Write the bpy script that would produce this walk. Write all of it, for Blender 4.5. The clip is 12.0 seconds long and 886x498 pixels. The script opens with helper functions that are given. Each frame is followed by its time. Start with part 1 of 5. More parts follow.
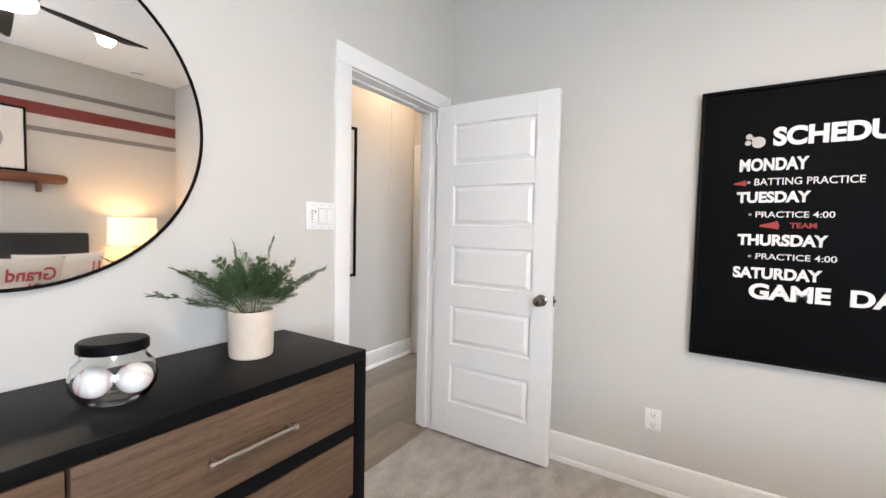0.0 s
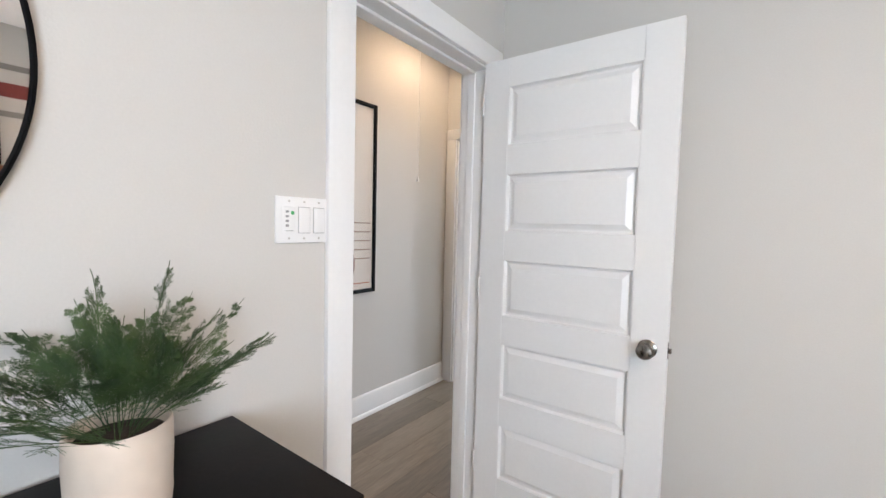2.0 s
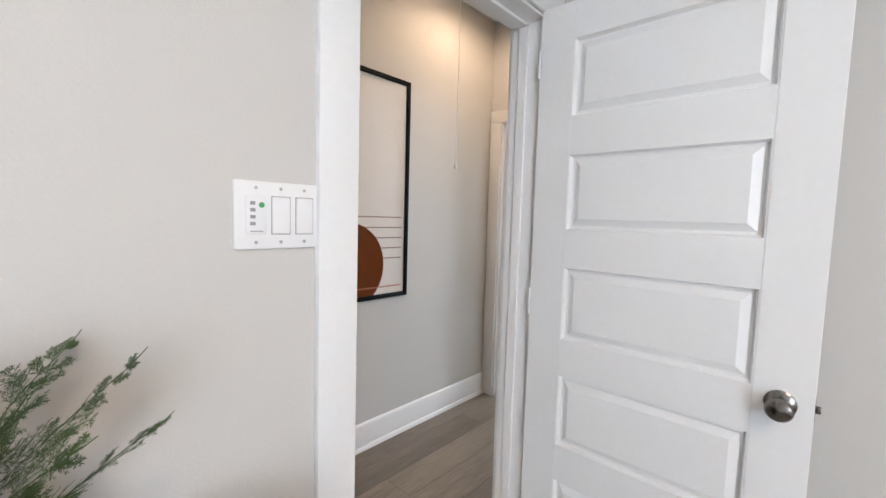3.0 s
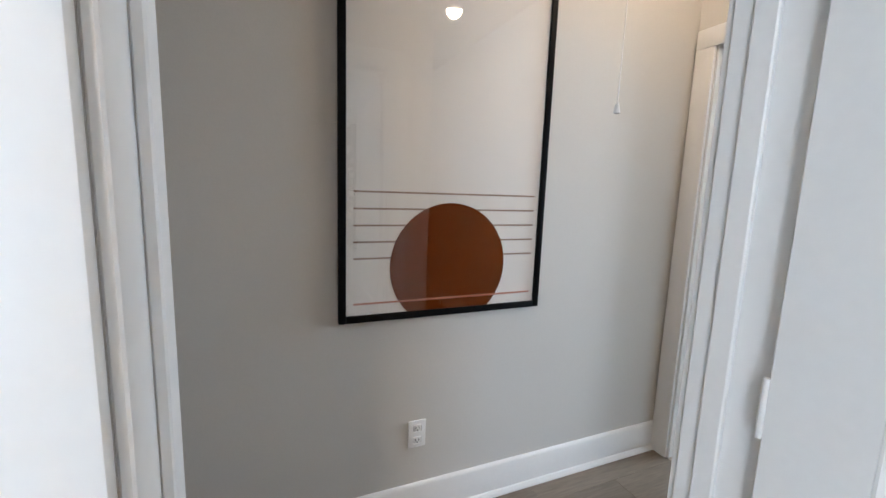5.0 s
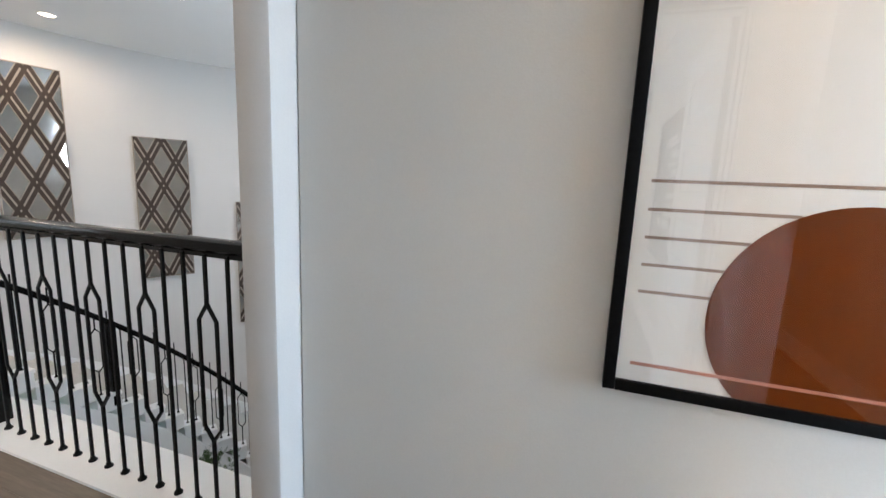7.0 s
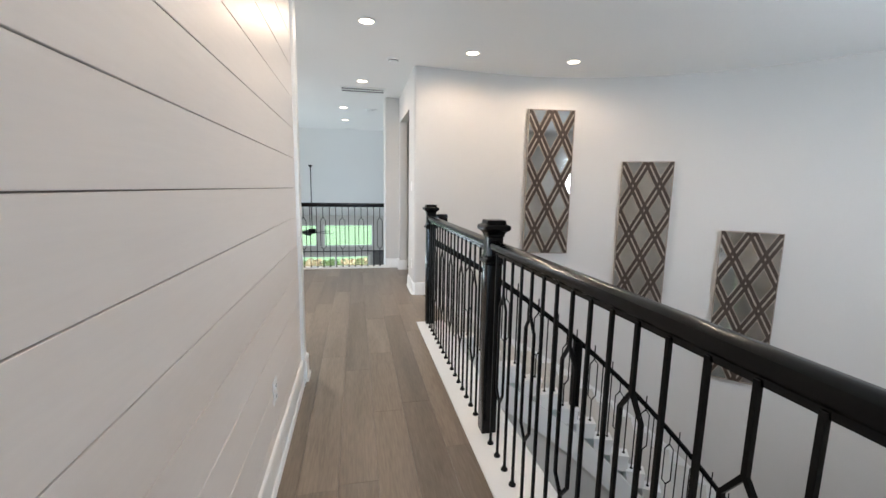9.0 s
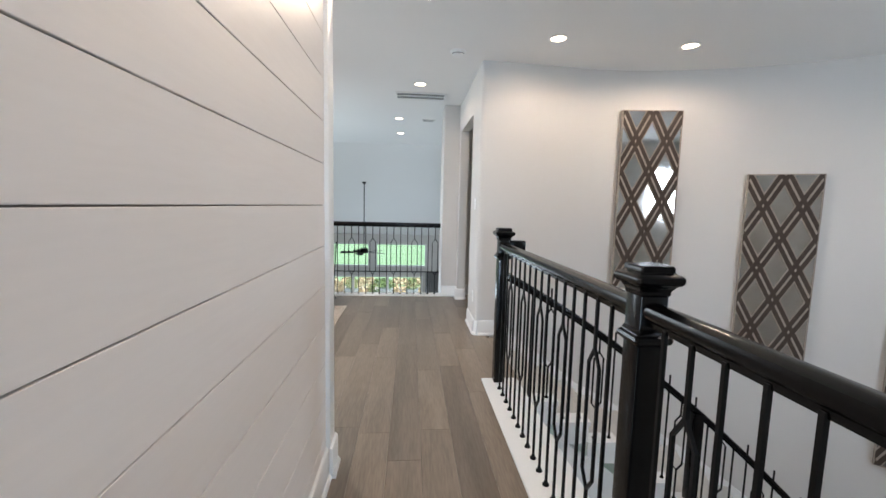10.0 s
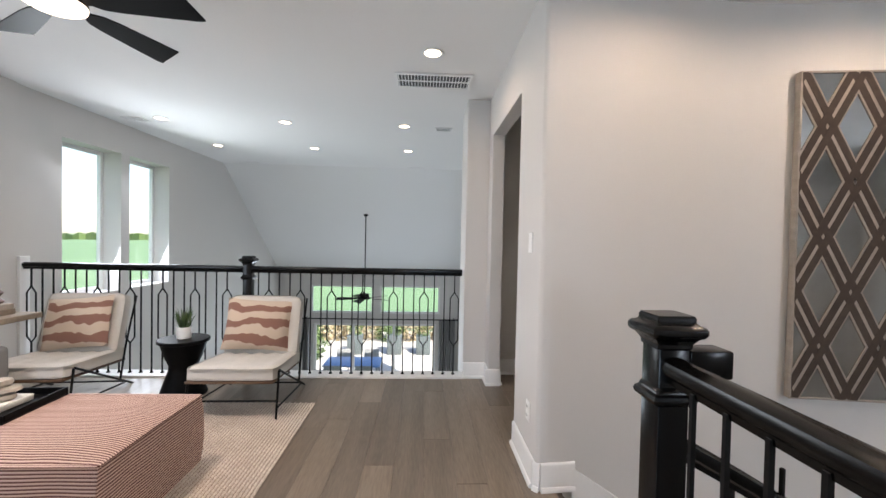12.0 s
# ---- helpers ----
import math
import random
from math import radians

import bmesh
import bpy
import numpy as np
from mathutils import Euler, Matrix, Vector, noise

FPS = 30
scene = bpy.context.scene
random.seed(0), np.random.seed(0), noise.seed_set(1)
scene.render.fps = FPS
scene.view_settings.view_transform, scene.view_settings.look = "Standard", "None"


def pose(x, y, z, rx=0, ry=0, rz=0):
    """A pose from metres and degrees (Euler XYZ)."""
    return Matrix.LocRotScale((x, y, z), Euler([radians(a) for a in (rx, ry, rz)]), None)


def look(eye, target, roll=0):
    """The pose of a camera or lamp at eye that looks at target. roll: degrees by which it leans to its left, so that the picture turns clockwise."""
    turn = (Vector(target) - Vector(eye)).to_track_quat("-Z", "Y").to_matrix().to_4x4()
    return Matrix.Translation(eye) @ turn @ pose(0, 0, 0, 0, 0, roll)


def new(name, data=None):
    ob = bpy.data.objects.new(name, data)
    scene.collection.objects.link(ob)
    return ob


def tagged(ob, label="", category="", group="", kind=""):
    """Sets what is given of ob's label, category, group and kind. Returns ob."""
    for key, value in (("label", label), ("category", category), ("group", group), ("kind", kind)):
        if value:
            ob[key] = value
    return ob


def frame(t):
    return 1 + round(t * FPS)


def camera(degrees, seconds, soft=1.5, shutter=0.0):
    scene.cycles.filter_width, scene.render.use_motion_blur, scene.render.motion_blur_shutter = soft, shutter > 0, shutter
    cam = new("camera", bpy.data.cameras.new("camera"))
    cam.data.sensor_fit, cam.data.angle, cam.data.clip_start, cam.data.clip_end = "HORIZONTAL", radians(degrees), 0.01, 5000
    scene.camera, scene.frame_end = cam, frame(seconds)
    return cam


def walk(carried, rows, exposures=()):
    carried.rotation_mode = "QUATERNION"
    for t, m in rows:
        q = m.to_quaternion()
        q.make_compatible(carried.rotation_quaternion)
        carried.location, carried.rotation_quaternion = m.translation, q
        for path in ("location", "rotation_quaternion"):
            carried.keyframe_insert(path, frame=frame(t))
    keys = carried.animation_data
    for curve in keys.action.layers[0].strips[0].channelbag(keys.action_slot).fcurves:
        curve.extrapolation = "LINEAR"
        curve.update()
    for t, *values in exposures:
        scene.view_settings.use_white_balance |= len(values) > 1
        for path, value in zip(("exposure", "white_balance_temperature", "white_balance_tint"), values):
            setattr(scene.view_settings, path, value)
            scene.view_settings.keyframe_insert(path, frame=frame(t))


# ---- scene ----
cam = camera(94.6, 12.0)

PATH = [
    (0, (1.422, -2.283, 1.3), (0.344, -0.602, 1.198), 1.3),
    (0.5, (1.289, -2.184, 1.312), (0.192, -0.514, 1.211), 1.4),
    (1, (1.174, -2.042, 1.309), (0.067, -0.379, 1.205), 1.4),
    (1.5, (1.059, -1.863, 1.338), (-0.076, -0.22, 1.229), 1.4),
    (2, (0.955, -1.717, 1.335), (-0.237, -0.115, 1.22), 1.4),
    (2.5, (0.829, -1.555, 1.342), (-0.437, -0.011, 1.217), 1.4),
    (2.7, (0.784, -1.501, 1.345), (-0.512, 0.016, 1.209), 1.5),
    (4.3, (0.544, -0.981, 1.338), (-1.109, 0.122, 1.107), 1.9),
    (4.5, (0.487, -0.916, 1.337), (-1.218, 0.1, 1.089), 1.9),
    (5, (0.318, -0.802, 1.355), (-1.5, -0.019, 1.067), 2.0),
    (5.5, (0.18, -0.735, 1.368), (-1.728, -0.238, 1.033), 2.1),
    (6, (0.052, -0.648, 1.362), (-1.914, -0.521, 1.014), 1.7),
    (6.5, (-0.051, -0.616, 1.345), (-2.006, -0.872, 1.009), 1.7),
    (7, (-0.146, -0.658, 1.318), (-2.015, -1.293, 0.995), 2.4),
    (7.5, (-0.27, -0.733, 1.345), (-1.946, -1.765, 0.992), 1.6),
    (7.7, (-0.335, -0.814, 1.344), (-1.843, -2.079, 0.987), 1.1),
    (9.3, (-0.583, -1.622, 1.351), (-0.869, -3.582, 1.073), 1.3),
    (9.5, (-0.607, -1.825, 1.349), (-0.846, -3.793, 1.088), 1.4),
    (10, (-0.547, -2.277, 1.348), (-0.707, -4.26, 1.137), 1.4),
    (10.5, (-0.59, -2.745, 1.354), (-0.69, -4.736, 1.193), 1.2),
    (11, (-0.62, -3.244, 1.348), (-0.681, -5.239, 1.23), 1.3),
    (11.5, (-0.634, -3.716, 1.37), (-0.686, -5.713, 1.292), 1.2),
    (12, (-0.594, -4.223, 1.373), (-0.69, -6.22, 1.332), 1.2),
]
walk(cam, [(t, look(e, g, r)) for t, e, g, r in PATH], exposures=[(0, 1.02, 7350, 20), (2.5, 0.88, 7150, 20), (4.5, 0.80, 6850, 18), (5.5, 1.13, 6500, 14), (6.0, 1.35, 6600, 16), (6.5, 1.6, 6500, 15), (7.7, 1.82, 6350, 13), (9.5, 1.56, 6600, 15), (10.5, 1.46, 6200, 15), (11, 1.44, 6150, 13), (11.5, 1.40, 6400, 15), (12, 1.32, 6750, 19)])

# ---------------------------------------------------------------- world, sun, lights
world = bpy.data.worlds.new("sky")
scene.world = world
world.use_nodes = True
wn = world.node_tree
sky = wn.nodes.new("ShaderNodeTexSky")
sky.sky_type, sky.sun_disc = "NISHITA", False
sky.sun_elevation, sky.sun_rotation = radians(48), radians(-35)
wn.links.new(sky.outputs[0], wn.nodes["Background"].inputs[0])
wn.nodes["Background"].inputs[1].default_value = 0.15

sun = new("sun", bpy.data.lights.new("sun", "SUN"))
sun.data.energy, sun.data.angle, sun.data.color = 5.0, radians(0.5), (1, 0.95, 0.87)
sun.matrix_world = look((0, 0, 10), (5, -7.1, 0.5))


def area_lamp(name, eye, target, w, h, power, color):
    ob = new(name, bpy.data.lights.new(name, "AREA"))
    ob.data.shape, ob.data.size, ob.data.size_y = "RECTANGLE", w, h
    ob.data.energy, ob.data.color = power, color
    ob.matrix_world = look(eye, target)
    return ob


DAY = (0.70, 0.86, 1.0)
area_lamp("bedroom_window_light", (3.68, -3.35, 1.55), (0, -1.6, 1.2), 1.2, 1.5, 66, (0.62, 0.81, 1.0))
for wy in (-9.22, -10.23):
    area_lamp("loft_window_light", (3.32, wy, 1.56), (0, wy + 1.2, 0.3), 0.76, 1.5, 16, (0.80, 0.92, 1.0))
area_lamp("great_room_window_light", (0.7, -15.4, -1.95), (0.7, -8, -2.2), 3.3, 2.2, 44, (0.72, 0.90, 1.0))
area_lamp("stairwell_window_light", (-4.62, -1.60, 1.7), (-3.4, -6, 0.4), 0.45, 0.95, 25, DAY)
area_lamp("far_room_window_light", (-0.45, 3.95, 1.5), (-0.8, -1.4, 1.3), 1.0, 1.4, 70, (0.55, 0.78, 1.0))
# added fill for the loft, at an assumed window out of view
area_lamp("loft_side_fill_light", (3.22, -5.2, 1.6), (0.5, -6.2, 0.6), 1.2, 1.3, 16, DAY)

# ---------------------------------------------------------------- materials


def material(name, base, rough=0.5, metal=0.0, vary=0.06, grain=40.0, bump=0.15, blotch=1.3, stretch=(1, 1, 1), second=None, spec=0.5, coat=0.0, rand=0.0, dist=0.002):
    """A painted or natural surface: base colour with blotches and grain at two scales and fine relief."""
    m = bpy.data.materials.new(name)
    m.use_nodes = True
    n, l = m.node_tree.nodes, m.node_tree.links
    p = n["Principled BSDF"]
    p.inputs["Roughness"].default_value, p.inputs["Metallic"].default_value = rough, metal
    p.inputs["Specular IOR Level"].default_value, p.inputs["Coat Weight"].default_value = spec, coat
    tc, mp = n.new("ShaderNodeTexCoord"), n.new("ShaderNodeMapping")
    mp.inputs["Scale"].default_value = stretch
    l.new(tc.outputs["Object"], mp.inputs[0])
    if rand:
        own, far = n.new("ShaderNodeObjectInfo"), n.new("ShaderNodeMath")
        far.operation, far.inputs[1].default_value = "MULTIPLY", 60.0
        l.new(own.outputs["Random"], far.inputs[0])
        l.new(far.outputs[0], mp.inputs["Location"])
    big, small = n.new("ShaderNodeTexNoise"), n.new("ShaderNodeTexNoise")
    big.inputs["Scale"].default_value, small.inputs["Scale"].default_value = blotch, grain
    big.inputs["Detail"].default_value = small.inputs["Detail"].default_value = 4
    for t in (big, small):
        l.new(mp.outputs[0], t.inputs["Vector"])
    add = n.new("ShaderNodeMath")
    add.operation = "MULTIPLY_ADD"
    add.inputs[1].default_value = 0.5
    l.new(small.outputs[0], add.inputs[0])
    half = n.new("ShaderNodeMath")
    half.operation = "MULTIPLY"
    half.inputs[1].default_value = 0.5
    l.new(big.outputs[0], half.inputs[0])
    l.new(half.outputs[0], add.inputs[2])
    ramp = n.new("ShaderNodeValToRGB")
    a = second or [c * (1 - vary) for c in base]
    b = base if second else [min(1, c * (1 + vary)) for c in base]
    ramp.color_ramp.elements[0].position, ramp.color_ramp.elements[1].position = 0.36, 0.64
    ramp.color_ramp.elements[0].color, ramp.color_ramp.elements[1].color = (*a, 1), (*b, 1)
    l.new(add.outputs[0], ramp.inputs[0])
    out = ramp.outputs[0]
    if rand:
        info, hsv, rng = n.new("ShaderNodeObjectInfo"), n.new("ShaderNodeHueSaturation"), n.new("ShaderNodeMapRange")
        rng.inputs[3].default_value, rng.inputs[4].default_value = 1 - rand, 1 + rand
        l.new(info.outputs["Random"], rng.inputs[0])
        l.new(rng.outputs[0], hsv.inputs["Value"])
        l.new(out, hsv.inputs["Color"])
        out = hsv.outputs[0]
    l.new(out, p.inputs["Base Color"])
    if bump:
        bp = n.new("ShaderNodeBump")
        bp.inputs["Strength"].default_value, bp.inputs["Distance"].default_value = bump, dist
        l.new(small.outputs[0], bp.inputs["Height"])
        l.new(bp.outputs[0], p.inputs["Normal"])
    return m


def glow(name, color, strength):
    m = bpy.data.materials.new(name)
    m.use_nodes = True
    p = m.node_tree.nodes["Principled BSDF"]
    p.inputs["Base Color"].default_value = (*color, 1)
    p.inputs["Emission Color"].default_value, p.inputs["Emission Strength"].default_value = (*color, 1), strength
    return m


def glass(name, tint=(1, 1, 1), rough=0.0):
    m = bpy.data.materials.new(name)
    m.use_nodes = True
    p = m.node_tree.nodes["Principled BSDF"]
    p.inputs["Base Color"].default_value = (*tint, 1)
    p.inputs["Transmission Weight"].default_value, p.inputs["Roughness"].default_value, p.inputs["IOR"].default_value = 1, rough, 1.45
    return m


WALL = material("greige_wall_paint", (0.60, 0.582, 0.550), 0.75, vary=0.02, grain=180, bump=0.25, blotch=0.7, dist=0.0015)
WALL_HALL = material("light_wall_paint", (0.60, 0.582, 0.562), 0.7, vary=0.02, grain=180, bump=0.25, blotch=0.7, dist=0.0015)
CEILING = material("ceiling_paint", (0.82, 0.82, 0.81), 0.9, vary=0.015, grain=120, bump=0.3, blotch=0.6, dist=0.002)
TRIM = material("white_trim_paint", (0.80, 0.80, 0.79), 0.32, vary=0.015, grain=60, bump=0.05)
SHIP = material("shiplap_paint", (0.78, 0.735, 0.702), 0.4, vary=0.02, grain=30, bump=0.05, stretch=(1, 0.25, 3))
BLACK = material("black_lacquer", (0.003, 0.003, 0.003), 0.22, vary=0.3, grain=60, bump=0.03, spec=0.2)
IRON = material("black_iron", (0.005, 0.005, 0.005), 0.45, vary=0.25, grain=120, bump=0.1, spec=0.15)
BLACK_MATT = material("black_satin_furniture_paint", (0.004, 0.004, 0.0045), 0.45, vary=0.2, grain=90, bump=0.06, spec=0.08)
PLANK = material("grey_brown_oak_plank", (0.236, 0.188, 0.144), 0.30, vary=0.2, grain=16, bump=0.06, blotch=1.6, stretch=(7, 0.6, 1), rand=0.20, second=(0.150, 0.117, 0.088), spec=0.5)
SUBFLOOR = material("floor_joint", (0.09, 0.07, 0.056), 0.7)
CARPET = material("grey_carpet", (0.60, 0.562, 0.515), 0.95, vary=0.25, grain=110, bump=1.0, blotch=7.0, stretch=(1.6, 0.8, 1), second=(0.34, 0.315, 0.285), dist=0.010)
WALNUT = material("brown_oak_drawer_front", (0.150, 0.090, 0.056), 0.55, vary=0.2, grain=40, blotch=3.0, bump=0.25, stretch=(1, 1.2, 26), second=(0.060, 0.035, 0.021), spec=0.25)
SHELFWOOD = material("red_brown_wood", (0.15, 0.05, 0.025), 0.4, vary=0.2, grain=14, stretch=(20, 2, 20))
NICKEL = material("brushed_nickel", (0.55, 0.53, 0.50), 0.28, metal=1.0, vary=0.05, grain=200, bump=0.03)
PEWTER = material("dark_nickel", (0.22, 0.20, 0.18), 0.22, metal=1.0, vary=0.05, grain=100, bump=0.02)
PLASTIC = material("white_plastic", (0.82, 0.82, 0.81), 0.35, vary=0.01, grain=30, bump=0.0)
SLOT = material("dark_slot", (0.03, 0.03, 0.03), 0.6)
CERAMIC = material("cream_ceramic", (0.66, 0.56, 0.47), 0.5, vary=0.05, grain=30, bump=0.1, blotch=8)
SOIL = material("dark_soil", (0.035, 0.022, 0.015), 0.95, vary=0.4, grain=200, bump=1)
FERN = material("fern_green", (0.080, 0.138, 0.044), 0.6, vary=0.35, grain=20, blotch=12, second=(0.026, 0.060, 0.022), bump=0)
MIRROR = material("mirror_silver", (0.86, 0.87, 0.87), 0.015, metal=1.0, vary=0.0, bump=0)
ANTIQUE = material("aged_mirror_glass", (0.50, 0.50, 0.485), 0.07, metal=1.0, vary=0.08, grain=8, bump=0.0)
PAPER = material("cream_art_paper", (0.78, 0.745, 0.70), 0.6, vary=0.01, grain=90, bump=0.0)
RUST = material("rust_ink", (0.135, 0.025, 0.003), 0.8, vary=0.12, grain=12, blotch=3, bump=0.0, spec=0.0)
LINE_INK = material("brown_ink", (0.30, 0.20, 0.15), 0.3, vary=0.05, bump=0)
PINK_INK = material("pink_ink", (0.50, 0.20, 0.14), 0.3, vary=0.05, bump=0)
BOARD = material("black_poster", (0.003, 0.0035, 0.004), 0.5, vary=0.15, grain=200, bump=0.05, spec=0.04)
WHITE_INK = material("white_lettering", (0.85, 0.85, 0.84), 0.5, vary=0.02, bump=0)
RED_INK = material("red_print", (0.36, 0.03, 0.03), 0.5, vary=0.1, bump=0)
GREY_INK = material("grey_print", (0.32, 0.32, 0.32), 0.5, vary=0.1, bump=0)
STRIPE_RED = material("red_wall_stripe", (0.21, 0.035, 0.03), 0.7, vary=0.05)
STRIPE_GREY = material("grey_wall_stripe", (0.24, 0.23, 0.215), 0.7, vary=0.05)
CREAM = material("cream_upholstery", (0.57, 0.55, 0.515), 0.9, vary=0.09, grain=260, bump=0.5, dist=0.003)
SOFA_GREY = material("grey_upholstery", (0.19, 0.19, 0.19), 0.9, vary=0.15, grain=300, bump=0.6, dist=0.003)
HEADBOARD = material("black_fabric", (0.025, 0.027, 0.03), 0.85, vary=0.2, grain=300, bump=0.5)
LINEN = material("white_linen", (0.72, 0.70, 0.67), 0.9, vary=0.06, grain=200, bump=0.5)
SHADE = glow("lit_lampshade", (1.0, 0.80, 0.52), 0.5)
LED = glow("lit_diffuser", (1.0, 0.82, 0.60), 4.0)
FANLED = glow("lit_fan_diffuser", (1.0, 0.86, 0.68), 1.3)
GLASS = glass("clear_glass")
JAR_GLASS = glass("jar_glass", (0.95, 0.97, 0.96))
LEATHER = material("white_ball_leather", (0.62, 0.61, 0.59), 0.45, vary=0.03, grain=200, bump=0.15)
GRASS = material("field_grass", (0.15, 0.25, 0.125), 0.9, vary=0.3, grain=6, blotch=0.05, second=(0.11, 0.20, 0.10), bump=0.3)
PATIO = material("pale_concrete", (0.48, 0.46, 0.43), 0.85, vary=0.06, grain=20)
TILE = material("grey_lower_floor", (0.26, 0.24, 0.22), 0.5, vary=0.1, grain=5, blotch=1)


# ---------------------------------------------------------------- mesh helpers


def shade(bm, angle=35):
    for f in bm.faces:
        f.smooth = True
    for e in bm.edges:
        if len(e.link_faces) == 2 and e.calc_face_angle(0) > radians(angle):
            e.smooth = False


def mesh_object(name, bm, mat, smooth=True):
    bmesh.ops.recalc_face_normals(bm, faces=bm.faces)
    if smooth:
        shade(bm)
    me = bpy.data.meshes.new(name)
    bm.to_mesh(me)
    bm.free()
    for one in mat if isinstance(mat, (list, tuple)) else (mat,):
        me.materials.append(one)
    return new(name, me)


def part(name, bm, mat, parent=None, label=""):
    ob = mesh_object(name, bm, mat)
    if parent:
        ob.parent = parent
    if label:
        ob["label"] = label
    return ob


def empty(name, m, label, category, group="", kind=""):
    ob = new(name)
    ob.empty_display_size = 0.1
    ob.matrix_basis = m
    return tagged(ob, label, category, group, kind)


def box(x0, x1, y0, y1, z0, z1, bevel=0.0, bm=None, segs=2):
    """A box between the limits, with rounded edges; adds to bm where one is given."""
    b = bmesh.new()
    bmesh.ops.create_cube(b, size=1, matrix=Matrix.LocRotScale(((x0 + x1) / 2, (y0 + y1) / 2, (z0 + z1) / 2), None, (abs(x1 - x0), abs(y1 - y0), abs(z1 - z0))))
    if bevel:
        bmesh.ops.bevel(b, geom=b.edges[:], offset=bevel, segments=segs, affect="EDGES", profile=0.5)
    if bm is None:
        return b
    return merge(bm, b)


def merge(bm, b, m=None):
    me = bpy.data.meshes.new("tmp")
    if m is not None:
        b.transform(m)
    b.to_mesh(me)
    b.free()
    bm.from_mesh(me)
    bpy.data.meshes.remove(me)
    return bm


def lathe(profile, seg=32, m=None, bm=None):
    """Turns a profile of (radius, z) about z; closes it at the axis."""
    b = bmesh.new()
    rings = []
    for r, z in profile:
        if r < 1e-5:
            rings.append([b.verts.new((0, 0, z))])
        else:
            rings.append([b.verts.new((r * math.cos(2 * math.pi * i / seg), r * math.sin(2 * math.pi * i / seg), z)) for i in range(seg)])
    for a, c in zip(rings, rings[1:]):
        for i in range(seg):
            j = (i + 1) % seg
            if len(a) == 1 and len(c) > 1:
                b.faces.new((a[0], c[i], c[j]))
            elif len(c) == 1 and len(a) > 1:
                b.faces.new((a[i], a[j], c[0]))
            elif len(a) > 1:
                b.faces.new((a[i], a[j], c[j], c[i]))
    if m is not None:
        b.transform(m)
    return b if bm is None else merge(bm, b)


def tube(points, r, seg=8, bm=None, flat=None, up=(0, 0, 1)):
    """A rod along points; flat = (half width, half height) gives a rounded bar instead of a round one."""
    b = bmesh.new()
    pts = [Vector(p) for p in points]
    rings = []
    for i, p in enumerate(pts):
        d = ((pts[i + 1] if i + 1 < len(pts) else p) - (pts[i - 1] if i else p)).normalized()
        u = Vector(up)
        if abs(d.dot(u)) > 0.98:
            u = Vector((1, 0, 0))
        s = d.cross(u).normalized()
        v = s.cross(d).normalized()
        w, h = flat or (r, r)
        ring = []
        for k in range(seg):
            a = 2 * math.pi * (k + 0.5) / seg
            ring.append(b.verts.new(p + s * w * math.cos(a) + v * h * math.sin(a)))
        rings.append(ring)
    for a, c in zip(rings, rings[1:]):
        for k in range(seg):
            j = (k + 1) % seg
            b.faces.new((a[k], a[j], c[j], c[k]))
    b.faces.new(rings[0])
    b.faces.new(rings[-1][::-1])
    return b if bm is None else merge(bm, b)


def sweep(profile, points, up=(0, 0, 1), bm=None):
    """A moulding: a closed profile of (across, up) carried along points."""
    b = bmesh.new()
    pts = [Vector(p) for p in points]
    rings = []
    for i, p in enumerate(pts):
        d = ((pts[i + 1] if i + 1 < len(pts) else p) - (pts[i - 1] if i else p))
        d.z = 0
        s = d.normalized().cross(Vector(up)).normalized()
        rings.append([b.verts.new(p + s * a + Vector(up) * c) for a, c in profile])
    k = len(profile)
    for a, c in zip(rings, rings[1:]):
        for i in range(k):
            b.faces.new((a[i], a[(i + 1) % k], c[(i + 1) % k], c[i]))
    b.faces.new(rings[0])
    b.faces.new(rings[-1][::-1])
    return b if bm is None else merge(bm, b)


def wall(name, axis, at, thick, a0, a1, z0, z1, mat, label, holes=(), extra=()):
    """A wall square to axis, between at and at + thick, from a0 to a1, with openings (from, to, bottom, top) cut through."""
    bm = bmesh.new()
    cuts = sorted({a0, a1, *(h[0] for h in holes), *(h[1] for h in holes)})
    levels = sorted({z0, z1, *(h[2] for h in holes), *(h[3] for h in holes)})
    lo, hi = min(at, at + thick), max(at, at + thick)
    solid = {}
    for i, (p, q) in enumerate(zip(cuts, cuts[1:])):
        for j, (u, v) in enumerate(zip(levels, levels[1:])):
            mid, mz = (p + q) / 2, (u + v) / 2
            solid[i, j] = not any(h[0] < mid < h[1] and h[2] < mz < h[3] for h in holes)
    point = (lambda d, a, z: (d, a, z)) if axis == "x" else (lambda d, a, z: (a, d, z))
    def quad(*c):
        bm.faces.new([bm.verts.new(point(*q)) for q in c])
    for (i, j), full in solid.items():
        if not full:
            continue
        p, q, u, v = cuts[i], cuts[i + 1], levels[j], levels[j + 1]
        for d in (lo, hi):
            quad((d, p, u), (d, q, u), (d, q, v), (d, p, v))
        if not solid.get((i - 1, j)):
            quad((lo, p, u), (hi, p, u), (hi, p, v), (lo, p, v))
        if not solid.get((i + 1, j)):
            quad((lo, q, u), (hi, q, u), (hi, q, v), (lo, q, v))
        if not solid.get((i, j - 1)):
            quad((lo, p, u), (hi, p, u), (hi, q, u), (lo, q, u))
        if not solid.get((i, j + 1)):
            quad((lo, p, v), (hi, p, v), (hi, q, v), (lo, q, v))
    bmesh.ops.remove_doubles(bm, verts=bm.verts, dist=1e-5)
    ob = mesh_object(name, bm, mat, smooth=False)
    return tagged(ob, label, "wall", kind="structure")


